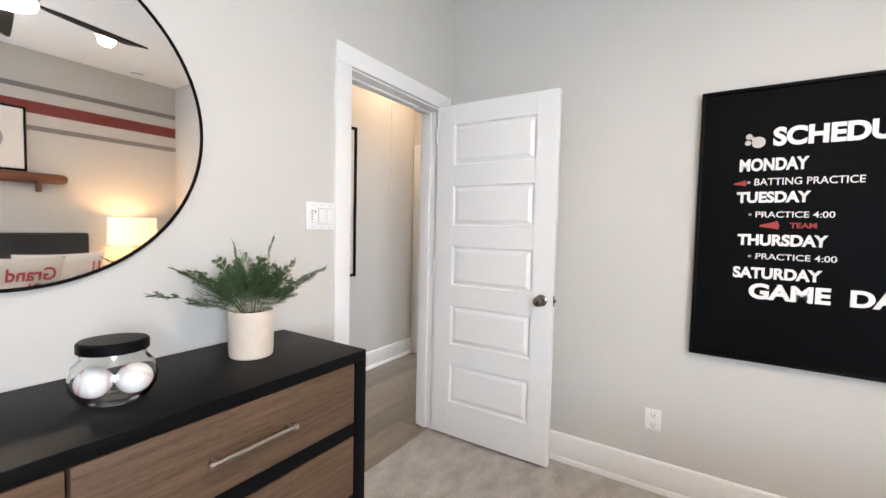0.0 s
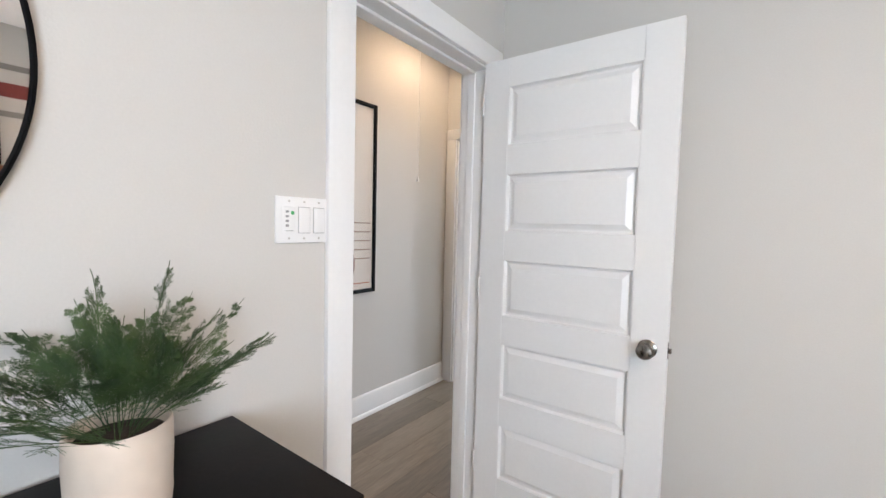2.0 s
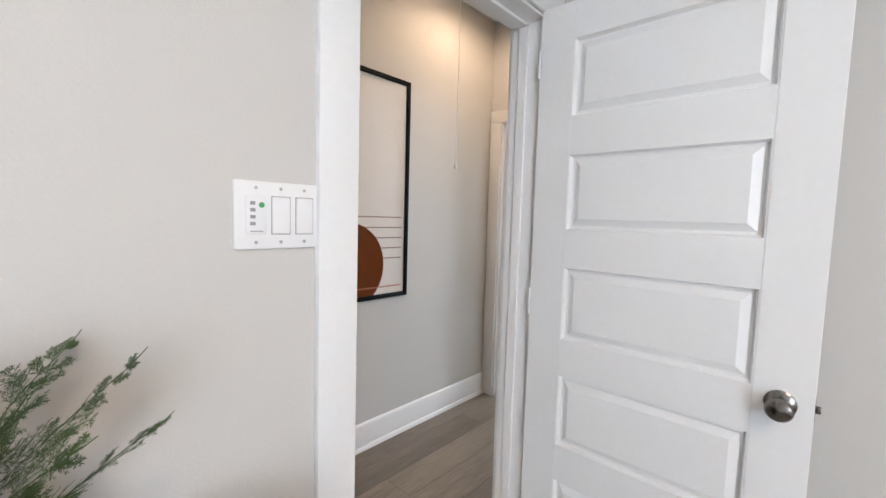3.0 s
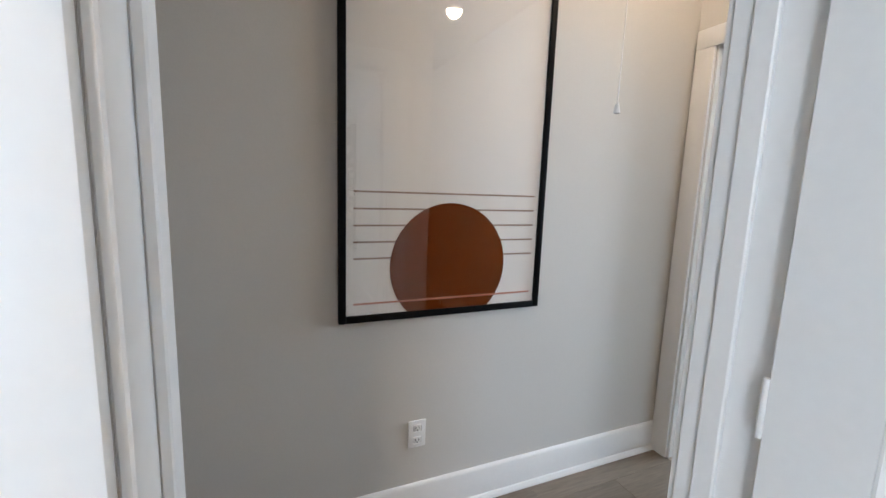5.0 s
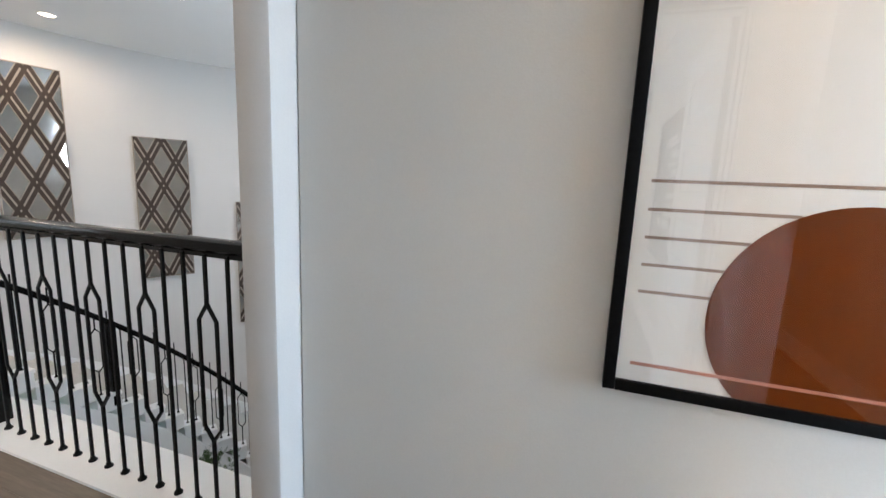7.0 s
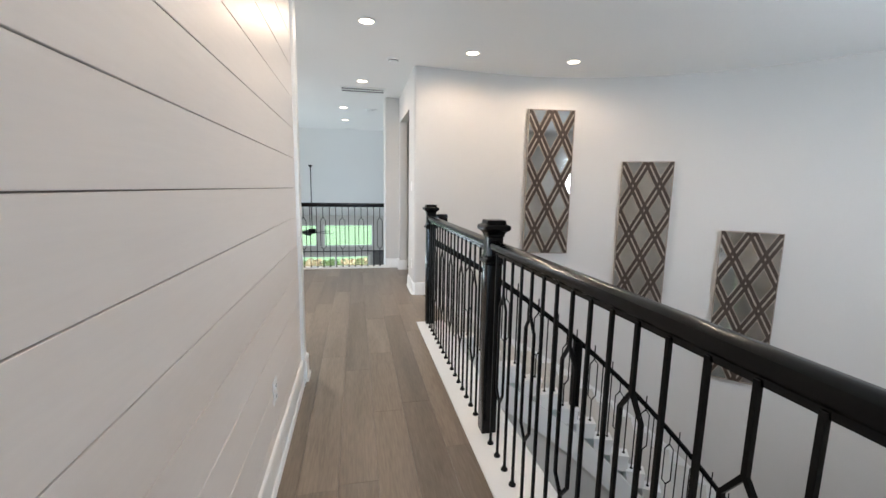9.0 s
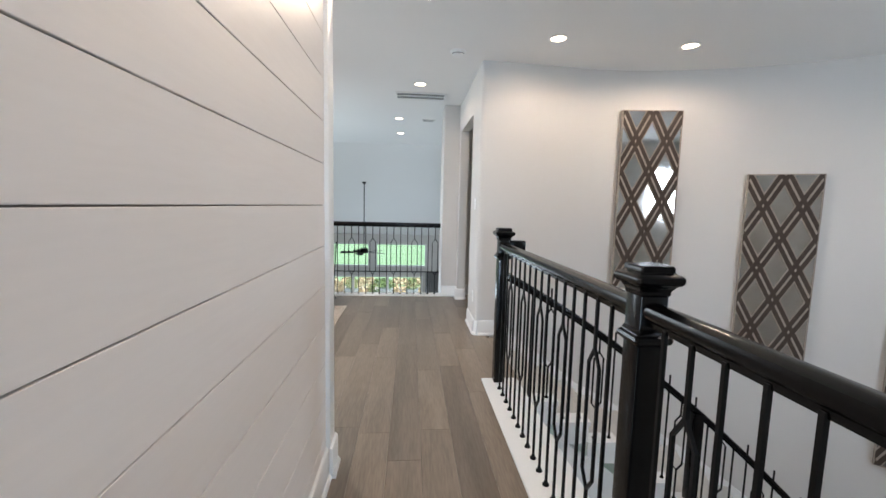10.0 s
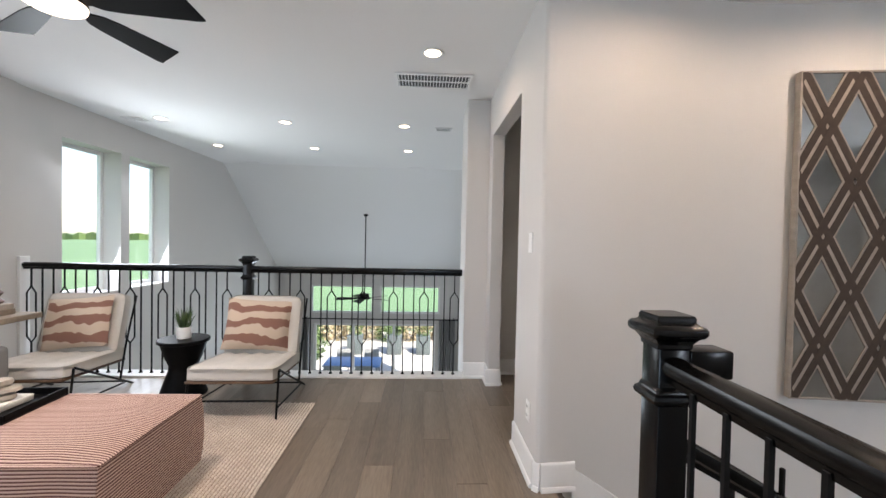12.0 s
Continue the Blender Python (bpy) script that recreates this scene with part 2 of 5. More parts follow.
def slab(name, bm, mat, label, category):
    return tagged(mesh_object(name, bm, mat), label, category, kind="structure")


BASE = [(0, 0), (0.028, 0), (0.028, 0.012), (0.020, 0.024), (0.014, 0.026), (0.014, 0.143), (0.010, 0.153), (0.004, 0.157), (0, 0.157)]


def baseboard(points, label="white painted baseboard with shoe moulding"):
    """The board lies to the right of the way along the points."""
    bm = bmesh.new()
    for a, b in zip(points, points[1:]):
        sweep(BASE, [a, b], bm=bm)
    return tagged(mesh_object("baseboard", bm, TRIM), label, "baseboard", kind="structure")

# ---------------------------------------------------------------- large structure
H = 2.78
# bedroom
wall("wall_bedroom_west", "x", 0.0, -0.13, -4.32, 0.12, 0, 2.79, WALL, "greige painted bedroom wall with a doorway", holes=[(-0.901, -0.127, -1, 2.035)])
wall("wall_bedroom_north", "y", 0.0, 0.12, 0.0, 3.82, 0, 2.79, WALL, "greige painted bedroom wall behind the schedule board")
wall("wall_bedroom_east", "x", 3.70, 0.14, -4.2, 0.0, 0, 2.79, WALL, "bedroom wall with painted stripes and a window", holes=[(-3.95, -2.75, 0.8, 2.3)])
wall("wall_bedroom_south", "y", -4.2, -0.12, 0.0, 3.84, 0, 2.79, WALL, "plain greige wall between bedroom and loft")
slab("ceiling_bedroom", box(0.0, 3.84, -4.32, 0.12, 2.791, 2.89), CEILING, "white bedroom ceiling", "ceiling")
slab("floor_carpet", box(-0.045, 3.70, -4.2, 0.0, -0.06, 0.0), CARPET, "grey textured bedroom carpet", "floor")
for nm, z0, z1, mt in (("grey", 2.445, 2.489, STRIPE_GREY), ("red", 2.238, 2.344, STRIPE_RED), ("grey", 2.087, 2.131, STRIPE_GREY)):
    tagged(mesh_object("wall_stripe", box(3.696, 3.70, -4.2, -0.0, z0, z1), mt), nm + " stripe painted along the bedroom wall", "stripe", "stripes on the bedroom wall", "structure")

# vestibule and hall
wall("wall_vestibule_west", "x", -1.12, -0.28, -1.425, 1.22, 0, H, WALL, "greige wall that carries the framed sun print")
wall("wall_vestibule_north", "y", 1.10, 0.12, -1.12, 2.72, 0, H, WALL, "greige end wall of the vestibule with a doorway", holes=[(-1.02, -0.26, -1, 2.045)])
wall("wall_corridor_end", "x", 2.60, 0.12, 0.12, 1.10, 0, H, WALL, "plain end wall of the corridor behind the bedroom")
slab("wall_end_pier", box(-1.40, -1.02, -1.548, -1.43, 0, H, 0.012), WALL_HALL, "rounded wall end beside the stair rail", "wall")
# room beyond the vestibule
wall("wall_far_room_west", "x", -1.25, -0.1, 1.22, 4.2, 0, H, WALL_HALL, "plain wall of the room beyond")
wall("wall_far_room_east", "x", 1.2, 0.1, 1.22, 4.2, 0, H, WALL_HALL, "plain wall of the room beyond")
wall("wall_far_room_north", "y", 4.0, 0.15, -1.25, 1.2, 0, H, WALL_HALL, "wall of the room beyond with a window", holes=[(-0.5, 0.8, 0.8, 2.2)])

# stairwell: straight, then curving
CX, CY, RW, RI = -2.4, -2.695, 3.83, 2.65


def stair_wall(name, pts, z0, z1, thick, mat, label, right=True):
    bm = bmesh.new()
    rows = []
    for i, p in enumerate(pts):
        d = (Vector(pts[min(i + 1, len(pts) - 1)]) - Vector(pts[max(i - 1, 0)])).normalized()
        s = Vector((d.y, -d.x)) * (thick if right else -thick)
        a, b = Vector(p), Vector(p) + s
        rows.append([bm.verts.new((*q, z)) for q in (a, b) for z in ((z0, z1) if not callable(z1) else (z0, z1(i)))])
    for a, b in zip(rows, rows[1:]):
        for i, j in ((0, 1), (1, 3), (3, 2), (2, 0)):
            bm.faces.new((a[i], a[j], b[j], b[i]))
    for r in (rows[0], rows[-1]):
        bm.faces.new((r[0], r[1], r[3], r[2]))
    return slab(name, bm, mat, label, "wall")


arc = [(CX - RW * math.sin(radians(a)), CY - RW * math.cos(radians(a))) for a in range(0, 91, 3)]
stair_wall("wall_stair_curved", [(-1.262, -6.427)] + arc + [(CX - RW, -1.53)], -3.05, H, 0.12, WALL_HALL, "smooth curved off-white stairwell wall", right=False)
wall("wall_foyer_north", "y", -1.53, 0.12, -6.4, -1.40, -3.05, H, WALL_HALL, "foyer wall with a tall window", holes=[(-4.90, -4.35, 1.15, 2.25)])
wall("wall_under_hall", "x", -1.37, 0.1, -5.3, -1.53, -3.05, -0.30, WALL_HALL, "plain foyer wall under the hall floor")
slab("floor_lower", box(-6.6, 3.5, -15.6, -1.4, -3.15, -3.05), TILE, "grey lower floor of foyer and great room", "floor")

# loft
wall("wall_opening_west", "x", -1.235, -0.11, -8.29, -6.452, 0, H, WALL_HALL, "white wall with an opening to a side passage", holes=[(-8.08, -6.965, -1, 2.38)])
bm = bmesh.new()
ring = [(-1.262 + 0.027 * math.sin(radians(a)), -6.4525 + 0.027 * math.cos(radians(a))) for a in range(0, 91, 10)] + [(-1.30, -6.4525), (-1.30, -6.4265)]
lo, hi = [bm.verts.new((*q, 0)) for q in ring], [bm.verts.new((*q, H)) for q in ring]
bm.faces.new(lo), bm.faces.new(hi)
for i in range(len(ring)):
    bm.faces.new((lo[i], lo[(i + 1) % len(ring)], hi[(i + 1) % len(ring)], hi[i]))
slab("wall_rounded_corner", bm, WALL_HALL, "rounded plaster corner beside the stair head", "wall")
slab("wall_loft_pier", box(-1.344, -1.012, -8.80, -8.291, -3.05, H, 0.008), WALL_HALL, "wall end beside the loft rail", "wall")
wall("wall_passage_south", "y", -8.42, -0.1, -3.2, -1.345, 0, H, WALL, "side passage wall")
wall("wall_passage_north", "y", -6.95, 0.1, -3.2, -1.345, 0, H, WALL, "side passage wall")
wall("wall_passage_end", "x", -3.0, -0.1, -8.42, -6.85, 0, H, WALL, "end of the side passage")
wall("wall_loft_east", "x", 3.25, 0.12, -8.28, -4.32, 0, H, WALL_HALL, "plain loft wall", holes=[(-5.9, -4.6, 0.9, 2.3)])
# great room, open to below
wall("wall_great_room_east", "x", 3.28, 0.30, -15.6, -8.281, -3.05, H, WALL_HALL, "tall great room wall with two deep windows", holes=[(-9.655, -8.80, 0.66, 2.40), (-10.645, -9.805, 0.66, 2.40)])
wall("wall_great_room_west", "x", -1.65, -0.12, -15.6, -8.30, -3.05, H, WALL_HALL, "tall plain great room wall")
wall("wall_great_room_south", "y", -15.5, -0.2, -1.65, 3.28, -3.05, 0.38, WALL_HALL, "great room end wall full of windows", holes=[(-1.08, 0.57, -0.67, 0.095), (0.76, 2.45, -0.67, 0.095), (-0.98, 2.37, -3.05, -0.95)])
wall("wall_under_loft", "y", -8.24, 0.1, -1.345, 3.28, -3.05, -0.30, WALL_HALL, "wall under the loft edge")
bm = bmesh.new()
lo = [bm.verts.new(p) for p in ((-1.65, -12.32, H), (3.28, -12.32, H), (3.28, -15.7, H - 0.745 * 3.38), (-1.65, -15.7, H - 0.745 * 3.38))]
hi = [bm.verts.new(v.co + Vector((0, 0, 0.15))) for v in lo]
bm.faces.new(lo), bm.faces.new(hi)
for i in range(4):
    bm.faces.new((lo[i], lo[(i + 1) % 4], hi[(i + 1) % 4], hi[i]))
slab("ceiling_slope", bm, CEILING, "sloping white great room ceiling", "ceiling")
bm = bmesh.new()
box(-6.5, -0.002, -12.32, 4.2, H, H + 0.1, bm=bm)
box(-0.002, 3.6, -12.32, -4.322, H, H + 0.1, bm=bm)
box(-0.002, 2.72, 0.122, 4.2, H, H + 0.1, bm=bm)
slab("ceiling_hall", bm, CEILING, "flat white hall and loft ceiling", "ceiling")

# shiplap wall along the hall: boards with open joints on the bedroom wall
ship = tagged(mesh_object("wall_shiplap", box(-0.138, -0.131, -4.32, -1.2, 0, H), material("shiplap_joint", (0.27, 0.235, 0.205), 0.8)), "white painted horizontal shiplap wall", "wall", kind="structure")
levels = [0.0] + [0.221 + 0.186 * k for k in range(14)] + [H]
for a, b in zip(levels, levels[1:]):
    if b - a > 0.02:
        part("board", box(-0.152, -0.1385, -4.20, -1.2, a + 0.0016, b - 0.0016, 0.0012, segs=1), SHIP, ship)
tagged(mesh_object("trim_shiplap_corner", box(-0.172, -0.14, -4.315, -4.20, 0, H, 0.003), TRIM), "white corner board at the shiplap's end", "trim", kind="structure")
tagged(mesh_object("trim_wall_end", box(-0.14, -0.0, -4.335, -4.3205, 0, H, 0.002), TRIM), "white board on the wall end", "trim", kind="structure")

# hall and loft floor
bm = bmesh.new()
box(-1.39, -0.045, -5.3, 1.10, -0.30, -0.016, bm=bm)
box(-0.045, 2.60, 0.12, 1.10, -0.30, -0.016, bm=bm)
box(-1.39, 3.25, -8.26, -5.3, -0.30, -0.016, bm=bm)
box(-0.045, 3.25, -5.3, -4.2, -0.30, -0.016, bm=bm)
box(-3.0, -1.39, -8.42, -6.85, -0.30, -0.016, bm=bm)
floor_hall = slab("floor_hall", bm, SUBFLOOR, "grey-brown oak plank floor of hall and loft", "floor")
slab("floor_far_room", box(-1.25, 1.2, 1.10, 4.0, -0.06, 0.0), CARPET, "grey carpet of the room beyond", "floor")
slab("threshold", box(-0.075, -0.035, -0.901, -0.127, -0.01, 0.003, 0.002), PLANK, "oak strip between carpet and planks", "threshold")
# white ledges under the rails
slab("trim_rail_ledge", box(-1.40, -1.118, -5.32, -1.548, -0.32, 0.014, 0.004), TRIM, "white painted ledge under the stair rail", "trim")
slab("trim_loft_ledge", box(-1.012, 3.27, -8.44, -8.252, -0.32, 0.018, 0.004), TRIM, "white painted ledge under the loft rail", "trim")

# baseboards
baseboard([(0.0, -4.2, 0), (0.0, -0.983, 0)])
baseboard([(0.0, 0.0, 0), (3.7, 0.0, 0)])
baseboard([(-1.12, -1.425, 0), (-1.12, 1.10, 0)])
baseboard([(2.60, 0.12, 0), (-0.13, 0.12, 0), (-0.13, -0.035, 0)])
baseboard([(-0.17, 1.10, 0), (2.60, 1.10, 0)])
baseboard([(-0.152, -0.98, 0), (-0.152, -4.20, 0)])
baseboard([(-0.172, -4.19, 0), (-0.172, -4.335, 0), (-0.0, -4.335, 0)])
baseboard([(-1.02, -1.425, 0), (-1.12, -1.425, 0)])
baseboard([(-1.02, -1.548, 0), (-1.02, -1.43, 0)])
baseboard([(-1.235, -8.29, 0), (-1.235, -8.08, 0)])
baseboard([(-1.207, -8.08, 0), (-1.345, -8.08, 0)])
baseboard([(-1.235, -6.965, 0), (-1.235, -6.452, 0), (-1.262, -6.427, 0), (-1.46, -6.444, 0)])
baseboard([(-1.012, -8.291, 0), (-1.235, -8.291, 0)])
baseboard([(-1.345, -8.42, 0), (-3.0, -8.42, 0)])
baseboard([(-1.345, -8.08, 0), (-1.345, -8.42, 0)])
baseboard([(3.25, -4.4, 0), (3.25, -8.25, 0)])

# ---------------------------------------------------------------- doors


def casing(name, axis, at, out, a0, a1, top, label, w=0.092):
    """Flat door casing on a wall face with a raised outer edge. out: +1 or -1, away from the wall."""
    thing = empty(name, Matrix(), label, "door frame", kind="structure")
    def bar(u0, u1, z0, z1):
        d0, d1 = sorted((at, at + out * 0.018))
        return box(d0, d1, u0, u1, z0, z1, 0.003) if axis == "x" else box(u0, u1, d0, d1, z0, z1, 0.003)
    part("side_casing", bar(a0 - w, a0, 0.0, top), TRIM, thing)
    part("side_casing", bar(a1, a1 + w, 0.0, top), TRIM, thing)
    part("head_casing", bar(a0 - w, a1 + w, top, top + w - 0.005), TRIM, thing)
    return thing


def jamb(thing, axis, d0, d1, a0, a1, top, t=0.010):
    def bar(u0, u1, z0, z1, e0=d0, e1=d1):
        return box(e0, e1, u0, u1, z0, z1, 0.002, segs=1) if axis == "x" else box(u0, u1, e0, e1, z0, z1, 0.002, segs=1)
    part("jamb", bar(a0, a0 + t, 0, top), TRIM, thing)
    part("jamb", bar(a1 - t, a1, 0, top), TRIM, thing)
    part("head_jamb", bar(a0 + t, a1 - t, top - t, top), TRIM, thing)
    m = (d0 + d1) / 2
    part("door_stop", bar(a0 + t, a0 + t + 0.011, 0, top - t, m - 0.03, m + 0.005), TRIM, thing)
    part("door_stop", bar(a1 - t - 0.011, a1 - t, 0, top - t, m - 0.03, m + 0.005), TRIM, thing)
    part("head_stop", bar(a0 + t + 0.011, a1 - t - 0.011, top - t - 0.011, top - t, m - 0.03, m + 0.005), TRIM, thing)


def panel_door(name, m, width, label, knob_side=1):
    """Five-panel door leaf along +x from its hinge, thickness along +y, faces at y 0 and 0.035."""
    thing = empty(name, m, label, "door")
    t, hgt, st = 0.035, 2.02, 0.118
    bottoms = [0.205, 0.568, 0.932, 1.296, 1.660]
    ph = 0.245
    leaf = bmesh.new()
    box(0, st, 0, t, 0, hgt, 0.0015, leaf, 1)
    box(width - st, width, 0, t, 0, hgt, 0.0015, leaf, 1)
    zs = [0.0] + [v for b in bottoms for v in (b, b + ph)] + [hgt]
    for a, b in zip(zs[0::2], zs[1::2]):
        box(st, width - st, 0, t, a, b, 0.0, leaf)
    body = part("leaf", leaf, TRIM, thing)
    for b in bottoms:
        bm = bmesh.new()
        x0, x1, z0, z1 = st, width - st, b, b + ph
        for s, face in ((1, 0.0), (-1, t)):
            rings = []
            for inset, depth in ((0, 0), (0.003, 0.0), (0.009, 0.0155), (0.017, 0.0155), (0.038, 0.004)):
                rings.append([bm.verts.new(p) for p in ((x0 + inset, face + s * depth, z0 + inset), (x1 - inset, face + s * depth, z0 + inset), (x1 - inset, face + s * depth, z1 - inset), (x0 + inset, face + s * depth, z1 - inset))])
            for p, q in zip(rings, rings[1:]):
                for i in range(4):
                    bm.faces.new((p[i], p[(i + 1) % 4], q[(i + 1) % 4], q[i]))
            bm.faces.new(rings[-1])
        mesh_object("panel", bm, TRIM, smooth=False).parent = thing
    kx, kz = width - 0.062, 0.905
    for s, face in ((-1, 0.0), (1, t)):
        prof = [(0, 0), (0.032, 0), (0.032, 0.004), (0.026, 0.008), (0.012, 0.011), (0.011, 0.028), (0.018, 0.034), (0.0265, 0.044), (0.028, 0.053), (0.024, 0.061), (0.012, 0.066), (0, 0.067)]
        part("knob", lathe(prof, 24, Matrix.Translation((kx, face, kz)) @ Matrix.Rotation(radians(90 if s < 0 else -90), 4, "X")), PEWTER, thing, "dark nickel door knob")
    part("latch", box(width - 0.002, width + 0.001, 0.006, 0.029, kz - 0.028, kz + 0.028, 0.0008), PEWTER, thing)
    part("latch_bolt", box(width, width + 0.011, 0.010, 0.024, kz - 0.008, kz + 0.008, 0.002), PEWTER, thing)
    for hz in (0.2, 1.0, 1.8):
        part("hinge", lathe([(0, 0), (0.005, 0), (0.005, 0.09), (0, 0.09)], 10, Matrix.Translation((-0.004, 0.002, hz))), TRIM, thing, "white painted hinge")
    return thing


frame1 = casing("door_1_casing", "x", 0.0, 1, -0.901, -0.127, 2.035, "white casing of the bedroom doorway")
jamb(frame1, "x", -0.131, 0.001, -0.901, -0.127, 2.035)
casing("door_1_hall_casing", "x", -0.13, -1, -0.901, -0.127, 2.035, "white casing of the bedroom doorway, hall side")
panel_door("door_1", pose(0.004, -0.163, 0.018, 0, 0, 0.5), 0.752, "white five-panel bedroom door standing wide open")
frame2 = casing("door_2_casing", "y", 1.10, -1, -1.02, -0.26, 2.045, "white casing of the doorway beyond the vestibule")
jamb(frame2, "y", 1.099, 1.221, -1.02, -0.26, 2.045)
panel_door("door_2", pose(-0.998, 1.264, 0.018, 0, 0, 91), 0.72, "white five-panel door standing open into the room beyond")

for hz in (0.22, 1.02, 1.80):
    part("hinge_leaf", box(-1.012, -1.003, 1.2215, 1.2635, hz, hz + 0.10, 0.001, segs=1), TRIM, frame2, "white painted hinge leaf")

# ---------------------------------------------------------------- rails and stairs


def baluster_mesh(name, hgt, basket):
    """A square iron rod with a round foot; with a long hexagonal basket where basket is true."""
    bm = bmesh.new()
    r = 0.0078
    lathe([(0, 0), (0.017, 0), (0.017, 0.006), (0.011, 0.012), (0.008, 0.022), (0.0, 0.022)], 10, bm=bm)
    if not basket:
        tube([(0, 0, 0.01), (0, 0, hgt)], r, 4, bm, up=(0, 1, 0))
    else:
        k = hgt / 0.985
        a, b, c, d, w = 0.285 * k, 0.335 * k, 0.745 * k, 0.80 * k, 0.042
        tube([(0, 0, 0.01), (0, 0, a)], r, 4, bm, up=(0, 1, 0))
        tube([(0, 0, d), (0, 0, hgt)], r, 4, bm, up=(0, 1, 0))
        for s in (-1, 1):
            tube([(0, 0, a - 0.006), (0, s * w, b), (0, s * w, c), (0, 0, d + 0.006)], r * 0.95, 4, bm, up=(1, 0, 0))
    bmesh.ops.recalc_face_normals(bm, faces=bm.faces)
    me = bpy.data.meshes.new(name)
    bm.to_mesh(me)
    bm.free()
    me.materials.append(IRON)
    return me


ROD, BASKET = baluster_mesh("rod", 1.018, False), baluster_mesh("basket_rod", 1.018, True)
ROD_S, BASKET_S = baluster_mesh("stair_rod", 0.90, False), baluster_mesh("stair_basket_rod", 0.90, True)
HANDRAIL = [(-0.020, -0.066), (0.020, -0.066), (0.022, -0.050), (0.033, -0.040), (0.036, -0.024), (0.031, -0.010), (0.016, -0.002), (0, 0), (-0.016, -0.002), (-0.031, -0.010), (-0.036, -0.024), (-0.033, -0.040), (-0.022, -0.050)]


def baluster(parent, x, y, z, mesh, turn):
    ob = new("baluster", mesh)
    ob.matrix_basis = pose(x, y, z, 0, 0, turn)
    ob.parent = parent
    return ob


def square_turned(x, y, z, profile):
    """A square moulding about a post: a closed stack of (half width, height) squares with eased corners."""
    bm = bmesh.new()
    rings = []
    for h, dz in profile:
        c = 0.10 * h
        rings.append([bm.verts.new((x + u, y + v, z + dz)) for u, v in ((h, c - h), (h, h - c), (h - c, h), (c - h, h), (-h, h - c), (-h, c - h), (c - h, -h), (h - c, -h))])
    for a, b in zip(rings, rings[1:]):
        for i in range(8):
            bm.faces.new((a[i], a[(i + 1) % 8], b[(i + 1) % 8], b[i]))
    bm.faces.new(rings[0])
    bm.faces.new(rings[-1])
    return bm


def newel(parent, x, y, z=0.0, hgt=1.21):
    post = part("newel_post", box(x - 0.041, x + 0.041, y - 0.041, y + 0.041, z, z + hgt - 0.045, 0.004), BLACK, parent)
    part("collar", square_turned(x, y, z + hgt, [(0.040, -0.236), (0.048, -0.229), (0.055, -0.224), (0.058, -0.215), (0.055, -0.206), (0.048, -0.201), (0.045, -0.190), (0.040, -0.184)]), BLACK, post)
    part("cap", square_turned(x, y, z + hgt, [(0.040, -0.090), (0.046, -0.084), (0.046, -0.074), (0.051, -0.067), (0.057, -0.058), (0.067, -0.053), (0.0715, -0.045), (0.0715, -0.034), (0.067, -0.027), (0.055, -0.022), (0.051, -0.017), (0.051, -0.007), (0.047, 0.0)]), BLACK, post)
    return post


RX = -1.240
hall_rail = empty("stair_railing", pose(0, 0, 0), "black railing with iron balusters along the stairwell", "railing")
part("handrail", sweep(HANDRAIL, [(RX, -1.548, 1.088), (RX, -3.362, 1.088)]), BLACK, hall_rail)
part("handrail", sweep(HANDRAIL, [(RX, -3.442, 1.088), (RX, -5.23, 1.088)]), BLACK, hall_rail)
newel(hall_rail, RX, -3.402, 0.014, 1.18)
newel(hall_rail, RX, -5.27, 0.014, 1.18)
for middle, first, last in ((-2.543, -7, 8), (-4.29, -8, 7)):
    for i in range(first, last + 1):
        baluster(hall_rail, RX + 0.02, middle + 0.1045 * i, 0.014, ROD if i % 3 else BASKET, 0)

loft_rail = empty("loft_railing", pose(0, 0, 0), "black railing with iron balusters at the loft edge", "railing")
LY = -8.345
part("handrail", sweep(HANDRAIL, [(-0.99, LY, 1.085), (1.085, LY, 1.085)]), BLACK, loft_rail)
part("handrail", sweep(HANDRAIL, [(1.165, LY, 1.085), (3.235, LY, 1.085)]), BLACK, loft_rail)
newel(loft_rail, 1.126, LY, 0.018, 1.165)
for start, count in ((-0.918, 20), (1.332, 19)):
    for i in range(count):
        baluster(loft_rail, start + 0.1025 * i, LY, 0.018, ROD if i % 3 else BASKET, 90)
tagged(part("rail_end_block", box(3.235, 3.28, LY - 0.05, LY + 0.05, 0.018, 1.14, 0.004), TRIM), "white half post where the loft rail meets the wall", "rail post")


def flight_point(deg, r):
    """The plan point of the stair at deg along its curve and r from the centre; straight before 0."""
    if deg < 0:
        return (CX - RI * radians(deg), CY - r)
    return (CX - r * math.sin(radians(deg)), CY - r * math.cos(radians(deg)))


def flight_rail(deg):
    return 0.12 - 0.034 * deg - 0.0002 * deg * deg


def deg_at(z):
    lo, hi = -40.0, 95.0
    for _ in range(40):
        mid = (lo + hi) / 2
        lo, hi = (mid, hi) if flight_rail(mid) - 0.92 > z else (lo, mid)
    return lo


